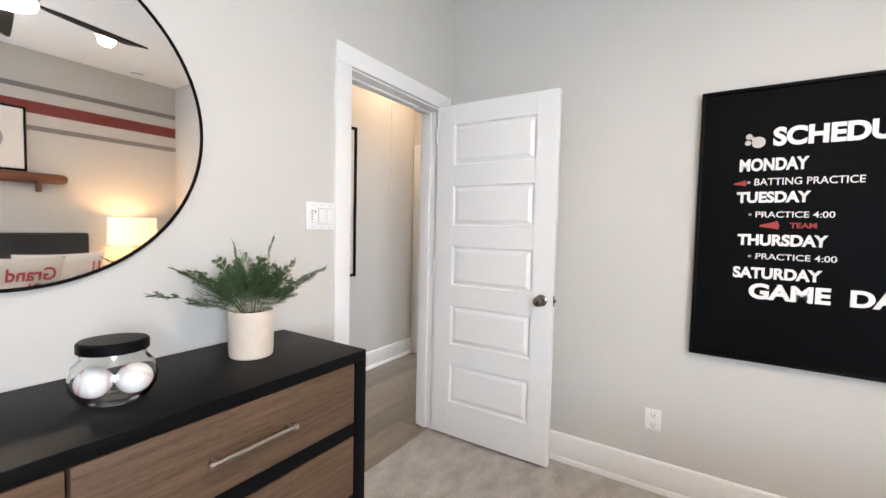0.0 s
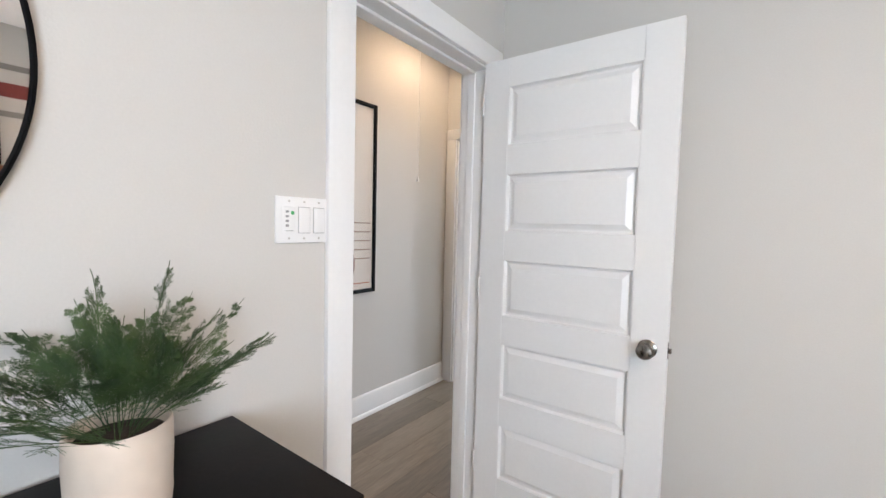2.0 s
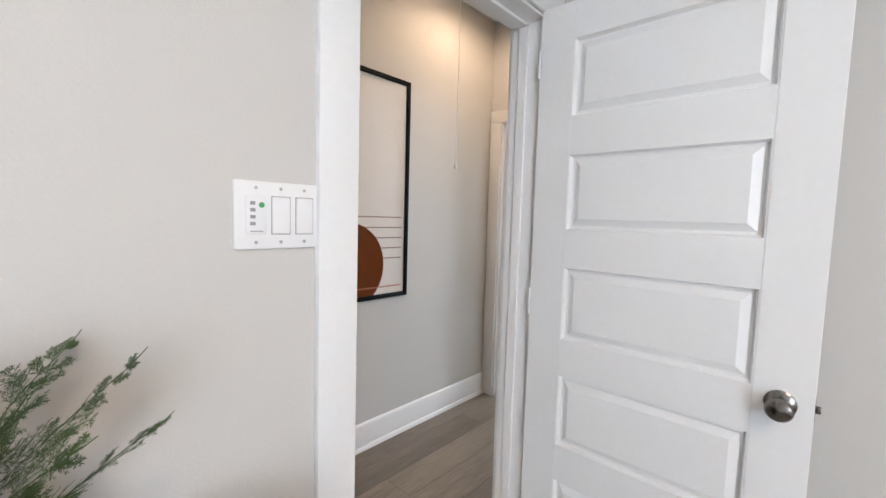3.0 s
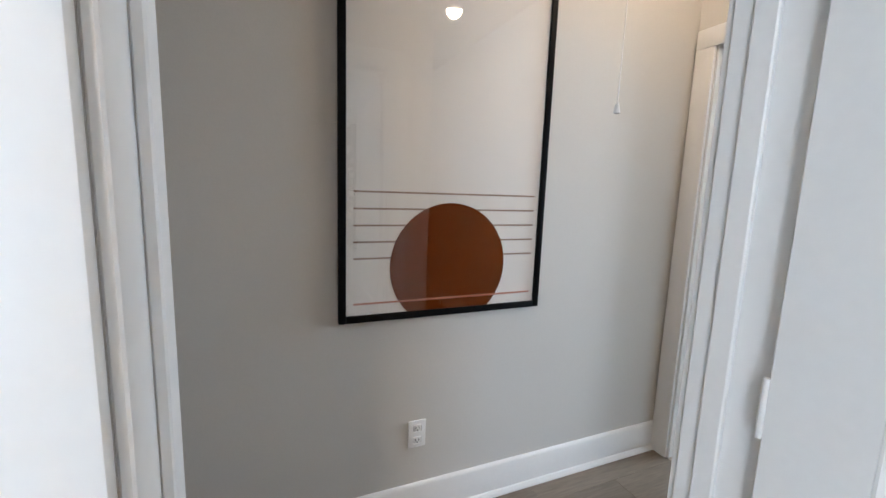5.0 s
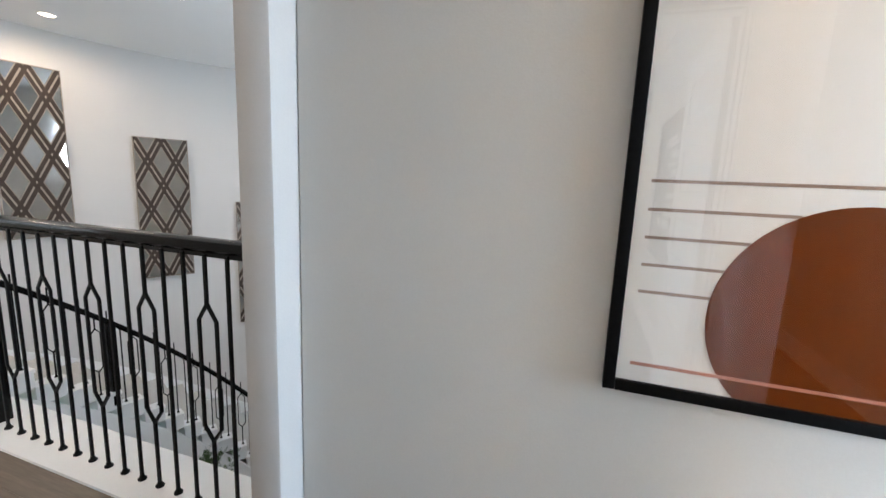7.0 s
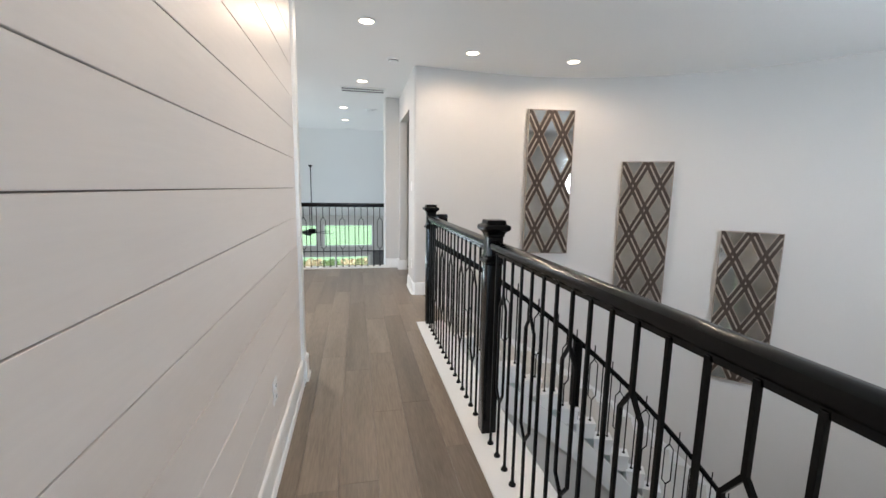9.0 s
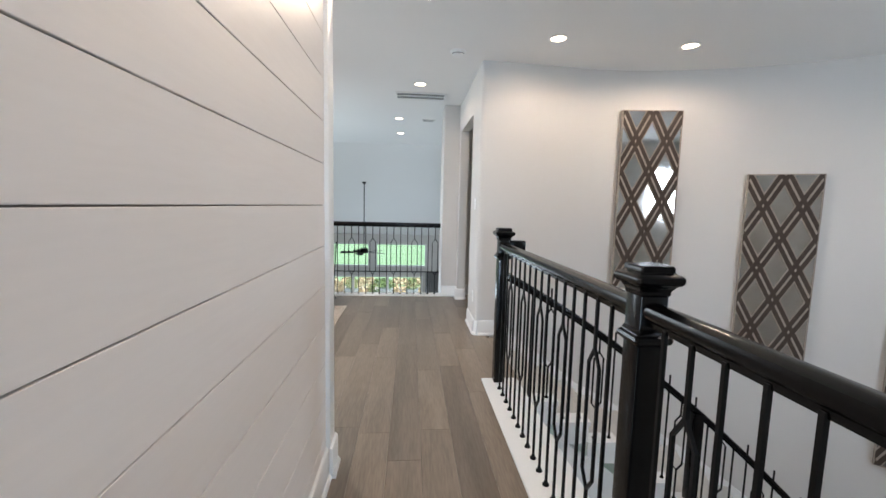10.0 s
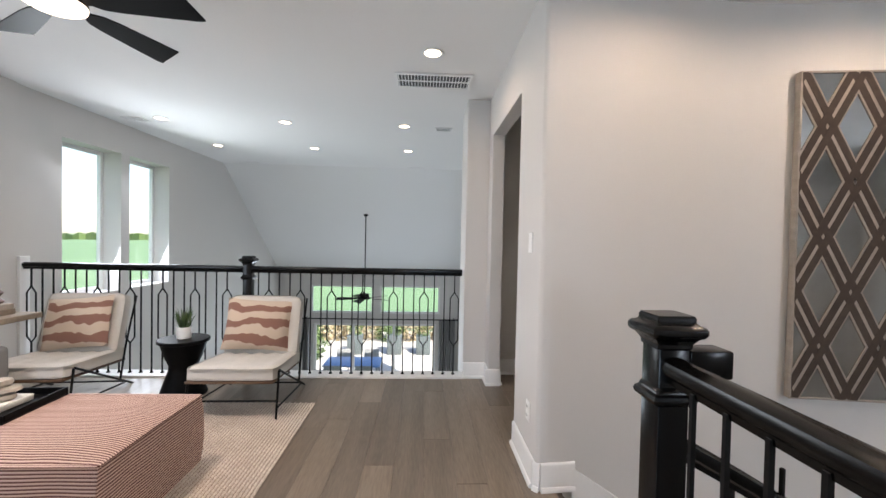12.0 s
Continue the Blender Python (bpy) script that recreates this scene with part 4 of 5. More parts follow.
def fern_mesh(n, size, seed, droop=0.55, rise=1.0):
    """Feathery sprays: arching stems that carry side shoots with needle leaves."""
    rnd = random.Random(seed)
    verts, faces = [], []
    def needle(p, d, up, ln, w):
        s = d.cross(up)
        s = s.normalized() * w if s.length > 1e-6 else Vector((w, 0, 0))
        k = len(verts)
        verts.extend([p - s * 0.4, p + d * ln * 0.5 + s, p + d * ln, p + d * ln * 0.5 - s])
        faces.append((k, k + 1, k + 2, k + 3))
    def stem(pts, w):
        for a, b in zip(pts, pts[1:]):
            for ax in (Vector((1, 0, 0)), Vector((0, 1, 0)), Vector((0, 0, 1))):
                s = (b - a).cross(ax)
                if s.length < 1e-5:
                    continue
                s = s.normalized() * w
                k = len(verts)
                verts.extend([a - s, a + s, b + s * 0.7, b - s * 0.7])
                faces.append((k, k + 1, k + 2, k + 3))
    def plume(base, q, sl, nrm, depth):
        """A flat feathery shoot in the plane of nrm: a bending twig with pairs of side twigs, fine leaves and a bare tip."""
        m = 8 if depth else 6
        p, twig = base.copy(), [base.copy()]
        curl = rnd.uniform(-0.25, 0.25)
        for j in range(m):
            side = q.cross(nrm).normalized()
            q = (q + side * curl / m + nrm * rnd.gauss(0, 0.05)).normalized()
            p = p + q * sl / m
            twig.append(p.copy())
            last = j >= m - 1
            for e in (-1, 1):
                if depth and not last:
                    d2 = (q * rnd.uniform(0.7, 1.1) + side * e * 0.75 + nrm * rnd.uniform(-0.25, 0.35)).normalized()
                    plume(p, d2, sl * 0.50 * (1 - 0.80 * j / m) * rnd.uniform(0.6, 1.3), nrm, depth - 1)
                if not last:
                    fade = 1 - 0.65 * j / m
                    for c in range(2 if rnd.random() < 0.6 else 1):
                        at = p - q * sl / m * rnd.random()
                        needle(at, (q * rnd.uniform(0.7, 1.2) + side * e * rnd.uniform(0.4, 0.8) + nrm * rnd.uniform(-0.4, 0.4)).normalized(), nrm, size * rnd.uniform(0.016, 0.030) * fade, size * 0.0012)
        stem(twig, size * (0.0015 if depth else 0.0010))
    for i in range(n):
        az = 2 * math.pi * (i + rnd.random() * 0.9) / n * 5.0
        el = radians(20 + 62 * rnd.random()) * rise
        ln = size * rnd.uniform(0.5, 1.14) * (1.05 - 0.20 * math.sin(el))
        d = Vector((math.cos(az) * math.cos(el), math.sin(az) * math.cos(el), math.sin(el)))
        p = Vector((math.cos(az) * 0.02, math.sin(az) * 0.02, 0))
        pts, steps = [p.copy()], 13
        bend = rnd.uniform(0.1, 1.3)
        flat = Vector((rnd.gauss(0, 0.35), rnd.gauss(0, 0.35), 1)).normalized()
        for k in range(steps):
            d = (d + Vector((rnd.gauss(0, 0.05), rnd.gauss(0, 0.05), -droop * bend / steps * (k / steps) * 2))).normalized()
            p = p + d * ln / steps
            pts.append(p.copy())
            t = k / steps
            side = d.cross(flat)
            if side.length < 0.2:
                side = d.cross(Vector((1, 0, 0)))
            side.normalize()
            nrm = side.cross(d).normalized()
            for e in (-1, 1):
                if t > 0.26 and rnd.random() < 0.75:
                    plume(p, (d * rnd.uniform(0.7, 1.1) + side * e * rnd.uniform(0.5, 0.9)).normalized(), size * (0.30 * (1 - t) ** 0.7 + 0.05) * rnd.uniform(0.5, 1.15), nrm, 1)
        tip = [pts[-1]]
        for k in range(4):
            d = (d + Vector((rnd.gauss(0, 0.08), rnd.gauss(0, 0.08), 0.08))).normalized()
            tip.append(tip[-1] + d * size * 0.03)
        stem(pts + tip[1:], size * 0.0028)
    me = bpy.data.meshes.new("fern")
    me.from_pydata([tuple(v) for v in verts], [], faces)
    me.materials.append(FERN)
    return me


plant = empty("potted_fern", pose(0.213, -1.523, 0.880), "feathery green asparagus fern in a cream pot on the dresser", "plant")
prof = [(0, 0), (0.060, 0), (0.064, 0.004), (0.0665, 0.03), (0.066, 0.05), (0.068, 0.10), (0.067, 0.143), (0.0655, 0.148), (0.062, 0.146), (0.060, 0.12), (0, 0.12)]
part("pot", lathe(prof, 40), CERAMIC, plant, "cream ceramic pot")
part("soil", lathe([(0, 0.129), (0.03, 0.131), (0.059, 0.126), (0.059, 0.121), (0, 0.121)], 24), SOIL, plant)
fo = new("foliage", fern_mesh(36, 0.262, 29, droop=0.30, rise=0.98))
fo.parent = plant
fo.matrix_basis = pose(0, 0, 0.128)

switch = empty("wall_switch", pose(0.0, -1.0645, 1.340, 0, 0, 90), "white three-gang wall switch plate beside the door", "switch")
part("plate", box(-0.082, 0.082, -0.007, 0, -0.060, 0.060, 0.003), PLASTIC, switch)
part("fan_control", box(-0.063, -0.027, -0.0095, -0.006, -0.034, 0.034, 0.002), PLASTIC, switch)
for i in range(4):
    part("button", box(-0.056, -0.047, -0.0105, -0.009, 0.018 - 0.012 * i, 0.024 - 0.012 * i, 0.001), GREY_INK, switch)
part("indicator", lathe([(0, 0), (0.005, 0), (0.005, 0.0012), (0, 0.0012)], 14, Matrix.Translation((-0.036, -0.0092, 0.018)) @ Matrix.Rotation(radians(90), 4, "X")), material("green_print", (0.05, 0.35, 0.13), 0.5), switch, "green indicator")
part("logo_bar", box(-0.056, -0.034, -0.0102, -0.009, -0.029, -0.0275), GREY_INK, switch)
for x in (0.0, 0.046):
    # grey plate round each rocker: the groove's shade put into colour
    part("gap_shade", box(x - 0.0182, x + 0.0182, -0.0076, -0.006, -0.0348, 0.0348), material("shaded_groove_plastic", (0.42, 0.42, 0.42), 0.5, bump=0), switch)
    part("rocker", box(x - 0.0165, x + 0.0165, -0.0105, -0.006, -0.033, 0.033, 0.002), PLASTIC, switch)
for x in (-0.045, 0.0, 0.046):
    for z in (-0.048, 0.048):
        part("screw", lathe([(0, 0), (0.003, 0), (0.003, 0.001), (0, 0.001)], 10, Matrix.Translation((x, -0.007, z)) @ Matrix.Rotation(radians(90), 4, "X")), NICKEL, switch)
sw2 = empty("wall_switch", pose(-1.234, -6.632, 1.372, 0, 0, 90), "white rocker switch plate beside the passage opening", "switch")
part("plate", box(-0.037, 0.037, -0.006, 0, -0.060, 0.060, 0.003), PLASTIC, sw2)
part("rocker", box(-0.0165, 0.0165, -0.009, -0.005, -0.033, 0.033, 0.002), PLASTIC, sw2)

stop = empty("door_stop_spring", pose(0.72, -0.016, 0.075), "small nickel spring door stop on the baseboard", "door stop")
bm = tube([(0.006 * math.cos(a), -0.008 - 0.004 * a / 2, 0.006 * math.sin(a)) for a in [0.6 * i for i in range(50)]], 0.0012, 5)
part("spring", bm, NICKEL, stop)
part("tip", lathe([(0, 0), (0.008, 0), (0.008, 0.012), (0, 0.013)], 12, Matrix.Translation((0, -0.066, 0)) @ Matrix.Rotation(radians(90), 4, "X")), PLASTIC, stop)

# schedule board
board = empty("schedule_board", pose(1.380, -0.001, 0.738), "black framed weekly schedule board with white lettering", "poster")
BW, BH = 1.02, 1.206
part("panel", box(0.012, BW - 0.012, -0.020, 0, 0.012, BH - 0.012), BOARD, board)
bm = bmesh.new()
for a in ((0, 0.014, 0, BH), (BW - 0.014, BW, 0, BH), (0.014, BW - 0.014, 0, 0.014), (0.014, BW - 0.014, BH - 0.014, BH)):
    box(a[0], a[1], -0.034, 0, a[2], a[3], 0.002, bm)
part("board_frame", bm, BLACK_MATT, board)


def lettering(words, x0, x1, z0, hgt, mat, parent, y=-0.021, bold=0.0):
    """Words set between x0 and x1 on the baseline z0, capitals hgt high."""
    cu = bpy.data.curves.new("words", "FONT")
    cu.body, cu.extrude, cu.offset = words, 0.0012, bold
    ob = bpy.data.objects.new("words", cu)
    scene.collection.objects.link(ob)
    bpy.context.view_layer.update()
    me = bpy.data.meshes.new_from_object(ob.evaluated_get(bpy.context.evaluated_depsgraph_get()))
    bpy.data.objects.remove(ob)
    xs = [v.co.x for v in me.vertices]
    ys = [v.co.y for v in me.vertices]
    sx, sz = (x1 - x0) / (max(xs) - min(xs)), hgt / (max(ys) - min(ys))
    me.transform(Matrix(((sx, 0, 0, x0 - min(xs) * sx), (0, 0, -1, y), (0, sz, 0, z0 - min(ys) * sz), (0, 0, 0, 1))))
    me.materials.append(mat)
    out = new("lettering", me)
    out.parent = parent
    return out


OX, OZ = 1.380, 0.738
for words, x0, x1, z0, h, mt, bo in (
        ("SCHEDULE", 1.636, 2.10, 1.684, 0.080, WHITE_INK, 0.032), ("MONDAY", 1.524, 1.758, 1.580, 0.055, WHITE_INK, 0.032), ("BATTING PRACTICE", 1.580, 1.930, 1.518, 0.030, WHITE_INK, 0.0),
        ("TUESDAY", 1.520, 1.771, 1.442, 0.049, WHITE_INK, 0.032), ("PRACTICE 4:00", 1.591, 1.849, 1.378, 0.026, WHITE_INK, 0.0), ("TEAM", 1.709, 1.796, 1.333, 0.023, RED_INK, 0.02),
        ("THURSDAY", 1.531, 1.834, 1.255, 0.050, WHITE_INK, 0.032), ("PRACTICE 4:00", 1.600, 1.864, 1.195, 0.026, WHITE_INK, 0.0),
        ("SATURDAY", 1.522, 1.822, 1.109, 0.050, WHITE_INK, 0.032), ("GAME  DAY", 1.583, 2.120, 1.019, 0.070, WHITE_INK, 0.032)):
    lettering(words, x0 - OX + 0.011, x1 - OX + 0.011, z0 - OZ, h, mt, board, bold=bo * 1.2 + 0.004)
for x, z, r in ((1.597, 1.705, 0.024), (1.563, 1.732, 0.012), (1.560, 1.705, 0.011), (1.578, 1.722, 0.008)):
    part("ball_print", lathe([(0, 0), (r, 0), (r, 0.002), (0, 0.002)], 24, Matrix.Translation((x - OX, -0.0205, z - OZ)) @ Matrix.Rotation(radians(90), 4, "X")), CREAM, board, "printed baseball")
for x, z, s in ((1.540, 1.527, 0.8), (1.652, 1.342, 1.15)):
    bm = bmesh.new()
    pts = [(-0.03, -0.004), (0.015, -0.010), (0.026, -0.014), (0.030, 0.0), (0.022, 0.020), (0.012, 0.014), (-0.028, 0.003)]
    bm.faces.new([bm.verts.new((x - OX + a * s, -0.0215, z - OZ + b * s)) for a, b in pts])
    part("megaphone_print", bm, RED_INK, board, "printed red megaphone")
for x, z in ((1.571, 1.532), (1.582, 1.391), (1.589, 1.207)):
    part("bullet", lathe([(0, 0), (0.006, 0), (0.006, 0.001), (0, 0.001)], 12, Matrix.Translation((x - OX, -0.0205, z - OZ)) @ Matrix.Rotation(radians(90), 4, "X")), GREY_INK, board)

# the far side of the bedroom, seen in the mirror


def cushion(w, h, t, n=14):
    """A stuffed pillow standing in x and z, thick along y, with pinched corners."""
    bm = bmesh.new()
    grid = {}
    for s in (-1, 1):
        for i in range(n + 1):
            for j in range(n + 1):
                u, v = 2 * i / n - 1, 2 * j / n - 1
                pin = 1 - 0.06 * (1 - abs(v) ** 2) * abs(u) ** 3
                pin2 = 1 - 0.06 * (1 - abs(u) ** 2) * abs(v) ** 3
                d = t / 2 * (max(0, 1 - u * u) ** 0.45) * (max(0, 1 - v * v) ** 0.45)
                d += 0.05 * t * math.sin(5 * u + 3 * v) * (1 - u * u) * (1 - v * v)
                if d < 1e-6 and (0, i, j) in grid:
                    grid[s, i, j] = grid[0, i, j]
                    continue
                v3 = bm.verts.new((u * w / 2 * pin, s * d, h / 2 + v * h / 2 * pin2))
                grid[s, i, j] = v3
                if d < 1e-6:
                    grid[0, i, j] = v3
        for i in range(n):
            for j in range(n):
                q = [grid[s, i, j], grid[s, i + 1, j], grid[s, i + 1, j + 1], grid[s, i, j + 1]]
                if len(set(q)) == 4:
                    bm.faces.new(q)
    return bm


bed = empty("bed", pose(0, 0, 0), "bed with a black upholstered headboard and white linen", "bed")
part("headboard", box(3.60, 3.69, -2.47, -0.811, 0.25, 1.177, 0.02, segs=3), HEADBOARD, bed)
part("mattress", box(1.70, 3.60, -2.40, -0.84, 0.32, 0.60, 0.06, segs=4), LINEN, bed)
part("base", box(1.72, 3.60, -2.38, -0.86, 0.06, 0.32, 0.02), HEADBOARD, bed)
for y, x, tilt, w, mt, lb in ((-1.09, 3.46, 70, 0.62, LINEN, "white bed pillow with a striped edge"), (-1.95, 3.46, 70, 0.62, LINEN, "white bed pillow with a striped edge"), (-1.342, 3.30, 66, 0.46, CREAM, "cream scatter pillow with red lettering")):
    p = part("bed_pillow", cushion(w, 0.44, 0.15), mt)
    p.matrix_basis = pose(x, y, 0.595, 90 - tilt, 0, -90)
    tagged(p, lb, "pillow")
    if w < 0.5:
        lettering("Grand", -0.16, 0.13, 0.265, 0.12, RED_INK, p, y=-0.080, bold=0.02)
        lettering("Slam", -0.08, 0.15, 0.13, 0.11, RED_INK, p, y=-0.082, bold=0.02)
    else:
        for sx in (-0.21, -0.25):
            part("stripe", tube([(sx, -0.066, 0.06), (sx, -0.075, 0.22), (sx, -0.066, 0.38)], 0.006, 6), RED_INK, p)
shelf = empty("wall_shelf", pose(0, 0, 0), "red-brown wood wall shelf shaped like a bat", "shelf")
part("board", lathe([(0, -0.95), (0.03, -0.955), (0.046, -0.985), (0.049, -1.4), (0.042, -1.9), (0.022, -2.2), (0, -2.21)], 20, Matrix.Translation((3.645, 0, 1.665)) @ Matrix.Rotation(radians(-90), 4, "X")), SHELFWOOD, shelf)
for y in (-1.15, -2.0):
    part("bracket", box(3.60, 3.695, y - 0.012, y + 0.012, 1.54, 1.66, 0.004), SHELFWOOD, shelf)
pic = empty("framed_picture", pose(0, 0, 0), "black framed white print leaning on the wall shelf", "picture")
part("picture_frame", box(3.655, 3.69, -1.72, -1.215, 1.715, 2.27, 0.003), BLACK_MATT, pic)
part("sheet", box(3.652, 3.656, -1.70, -1.235, 1.735, 2.25), PAPER, pic)
part("motif", lathe([(0, 0), (0.11, 0), (0.11, 0.002), (0, 0.002)], 24, Matrix.Translation((3.652, -1.47, 1.98)) @ Matrix.Rotation(radians(-90), 4, "Y")), GREY_INK, pic)
stand = empty("nightstand", pose(0, 0, 0), "dark nightstand beside the bed", "nightstand")
part("body", box(3.30, 3.68, -0.74, -0.28, 0.10, 0.60, 0.006), BLACK_MATT, stand)
part("drawer", box(3.292, 3.30, -0.72, -0.30, 0.36, 0.58, 0.002), WALNUT, stand)
for x in (3.33, 3.65):
    for y in (-0.71, -0.31):
        part("leg", box(x - 0.015, x + 0.015, y - 0.015, y + 0.015, 0, 0.10), BLACK_MATT, stand)
lamp = empty("table_lamp", pose(3.47, -0.505, 0.60), "table lamp with a glowing cream drum shade", "lamp")
part("base", lathe([(0, 0), (0.075, 0), (0.08, 0.01), (0.05, 0.05), (0.075, 0.16), (0.05, 0.29), (0.012, 0.34), (0.012, 0.50), (0, 0.50)], 28), CERAMIC, lamp)
part("shade", lathe([(0.205, 0.465), (0.198, 0.735), (0.193, 0.735), (0.20, 0.465), (0.205, 0.465)], 36), SHADE, lamp, "lit cream lampshade")
bulb = new("table_lamp_bulb", bpy.data.lights.new("table_lamp_bulb", "POINT"))
bulb.data.energy, bulb.data.color, bulb.data.shadow_soft_size = 5, (1, 0.68, 0.36), 0.06
bulb.matrix_basis = pose(3.47, -0.505, 1.20)

# ---------------------------------------------------------------- windows


def window(name, axis, at, a0, a1, z0, z1, label, bars=(), depth=0.05, fw=0.045):
    """A white frame with glass at depth `at` in an opening; bars: upright mullions along a."""
    thing = empty(name, Matrix(), label, "window", kind="structure")
    def bar(u0, u1, v0, v1, d=depth, b=0.003):
        return box(at, at + d, u0, u1, v0, v1, b, segs=1) if axis == "x" else box(u0, u1, at, at + d, v0, v1, b, segs=1)
    bm = bar(a0, a0 + fw, z0, z1)
    for q in ((a1 - fw, a1, z0, z1), (a0 + fw, a1 - fw, z0, z0 + fw), (a0 + fw, a1 - fw, z1 - fw, z1), *((m - fw / 2, m + fw / 2, z0 + fw, z1 - fw) for m in bars)):
        merge(bm, bar(*q))
    part("window_frame", bm, TRIM, thing)
    xs = [a0 + fw, *bars, a1 - fw]
    for p, q in zip(xs, xs[1:]):
        d = at + depth / 2
        g = box(d, d + 0.004, p, q, z0 + fw, z1 - fw) if axis == "x" else box(p, q, d, d + 0.004, z0 + fw, z1 - fw)
        part("pane", g, PANE, thing).visible_shadow = False
    return thing


PANE = bpy.data.materials.new("window_glass")
PANE.use_nodes = True
pn = PANE.node_tree
pn.nodes.clear()
mixer, clear, shine, mo = (pn.nodes.new("ShaderNode" + k) for k in ("MixShader", "BsdfTransparent", "BsdfGlossy", "OutputMaterial"))
shine.inputs["Roughness"].default_value = 0.02
clear.inputs[0].default_value = (0.95, 0.98, 0.96, 1)
mixer.inputs[0].default_value = 0.05
pn.links.new(clear.outputs[0], mixer.inputs[1])
pn.links.new(shine.outputs[0], mixer.inputs[2])
pn.links.new(mixer.outputs[0], mo.inputs[0])

window("window_1", "x", 3.50, -9.655, -8.80, 0.66, 2.40, "tall white-framed window in a deep reveal", )
window("window_2", "x", 3.50, -10.645, -9.805, 0.66, 2.40, "tall white-framed window in a deep reveal", )
window("window_3", "y", -15.62, -1.08, 0.57, -0.67, 0.095, "wide upper great room window")
window("window_4", "y", -15.62, 0.76, 2.45, -0.67, 0.095, "wide upper great room window")
window("window_5", "y", -15.62, -0.98, 2.37, -3.05, -0.95, "large glass patio doors", bars=(0.177, 1.288), fw=0.07)
window("window_6", "x", 3.74, -3.95, -2.75, 0.8, 2.3, "bedroom window", bars=(-3.35,))
window("window_7", "y", -1.48, -4.90, -4.35, 1.15, 2.25, "tall narrow foyer window")
window("window_8", "y", 4.06, -0.5, 0.8, 0.8, 2.2, "window of the room beyond")
# assumed opening behind the added loft fill lamp
window("window_9", "x", 3.29, -5.9, -4.6, 0.9, 2.3, "assumed loft side window, out of view", bars=(-5.25,))

# ---------------------------------------------------------------- loft things
RUG = material("woven_rug", (0.76, 0.69, 0.61), 0.95, vary=0.2, grain=70, bump=0.8, blotch=3, stretch=(1, 1, 1), second=(0.46, 0.40, 0.34), dist=0.004)
RUG_DARK = material("woven_rug_dark_cord", (0.30, 0.245, 0.20), 0.95, vary=0.2, grain=150, bump=0.8)
rug = empty("area_rug", pose(0, 0, 0), "flat woven beige rug with ribbed cords on the loft floor", "rug")
part("backing", box(0.268, 3.02, -7.63, -4.75, 0.0, 0.006, 0.002, segs=1), RUG_DARK, rug)
bm = bmesh.new()
k = 0
x = 0.270
while x < 3.015:
    last = None
    for j in range(144):
        y, up = -7.625 + 0.02 * j, 0.0075 * ((j + k) % 2)
        row = [bm.verts.new(p) for p in ((x, y, 0.004), (x + 0.005, y, 0.0065 + up), (x + 0.015, y, 0.0065 + up), (x + 0.020, y, 0.004))]
        if last:
            for i in range(3):
                bm.faces.new((last[i], last[i + 1], row[i + 1], row[i]))
        last = row
    x, k = x + 0.0225, k + 1
cords = tagged(part("weave", bm, RUG, rug), kind="stuff")

STRIPES = bpy.data.materials.new("pink_ticking_stripe")
STRIPES.use_nodes = True
sn, sl = STRIPES.node_tree.nodes, STRIPES.node_tree.links
tc, sep, wave, rp = (sn.new("ShaderNode" + k) for k in ("TexCoord", "SeparateXYZ", "Math", "ValToRGB"))
geo, sepn, pick, mixv = (sn.new("ShaderNode" + k) for k in ("NewGeometry", "SeparateXYZ", "Math", "Mix"))
sl.new(tc.outputs["Object"], sep.inputs[0])
sl.new(geo.outputs["Normal"], sepn.inputs[0])
ab = sn.new("ShaderNodeMath")
ab.operation = "ABSOLUTE"
sl.new(sepn.outputs[2], ab.inputs[0])
pick.operation, pick.inputs[1].default_value = "GREATER_THAN", 0.7
sl.new(ab.outputs[0], pick.inputs[0])
sl.new(pick.outputs[0], mixv.inputs["Factor"])
sl.new(sep.outputs[2], mixv.inputs["A"])
sl.new(sep.outputs[1], mixv.inputs["B"])
mul, sine = sn.new("ShaderNodeMath"), sn.new("ShaderNodeMath")
mul.operation, mul.inputs[1].default_value = "MULTIPLY", 2 * math.pi / 0.0145
sine.operation = "SINE"
sl.new(mixv.outputs["Result"], mul.inputs[0])
sl.new(mul.outputs[0], sine.inputs[0])
rp.color_ramp.elements[0].position, rp.color_ramp.elements[1].position = 0.30, 0.55
rp.color_ramp.elements[0].color, rp.color_ramp.elements[1].color = (0.125, 0.050, 0.042, 1), (0.58, 0.41, 0.35, 1)
half = sn.new("ShaderNodeMath")
half.operation, half.inputs[1].default_value, half.inputs[2].default_value = "MULTIPLY_ADD", 0.5, 0.5
sl.new(sine.outputs[0], half.inputs[0])
sl.new(half.outputs[0], rp.inputs[0])
sl.new(rp.outputs[0], sn["Principled BSDF"].inputs["Base Color"])
sn["Principled BSDF"].inputs["Roughness"].default_value = 0.92
bmp = sn.new("ShaderNodeBump")
bmp.inputs["Strength"].default_value, bmp.inputs["Distance"].default_value = 0.5, 0.004
sl.new(half.outputs[0], bmp.inputs["Height"])
sl.new(bmp.outputs[0], sn["Principled BSDF"].inputs["Normal"])

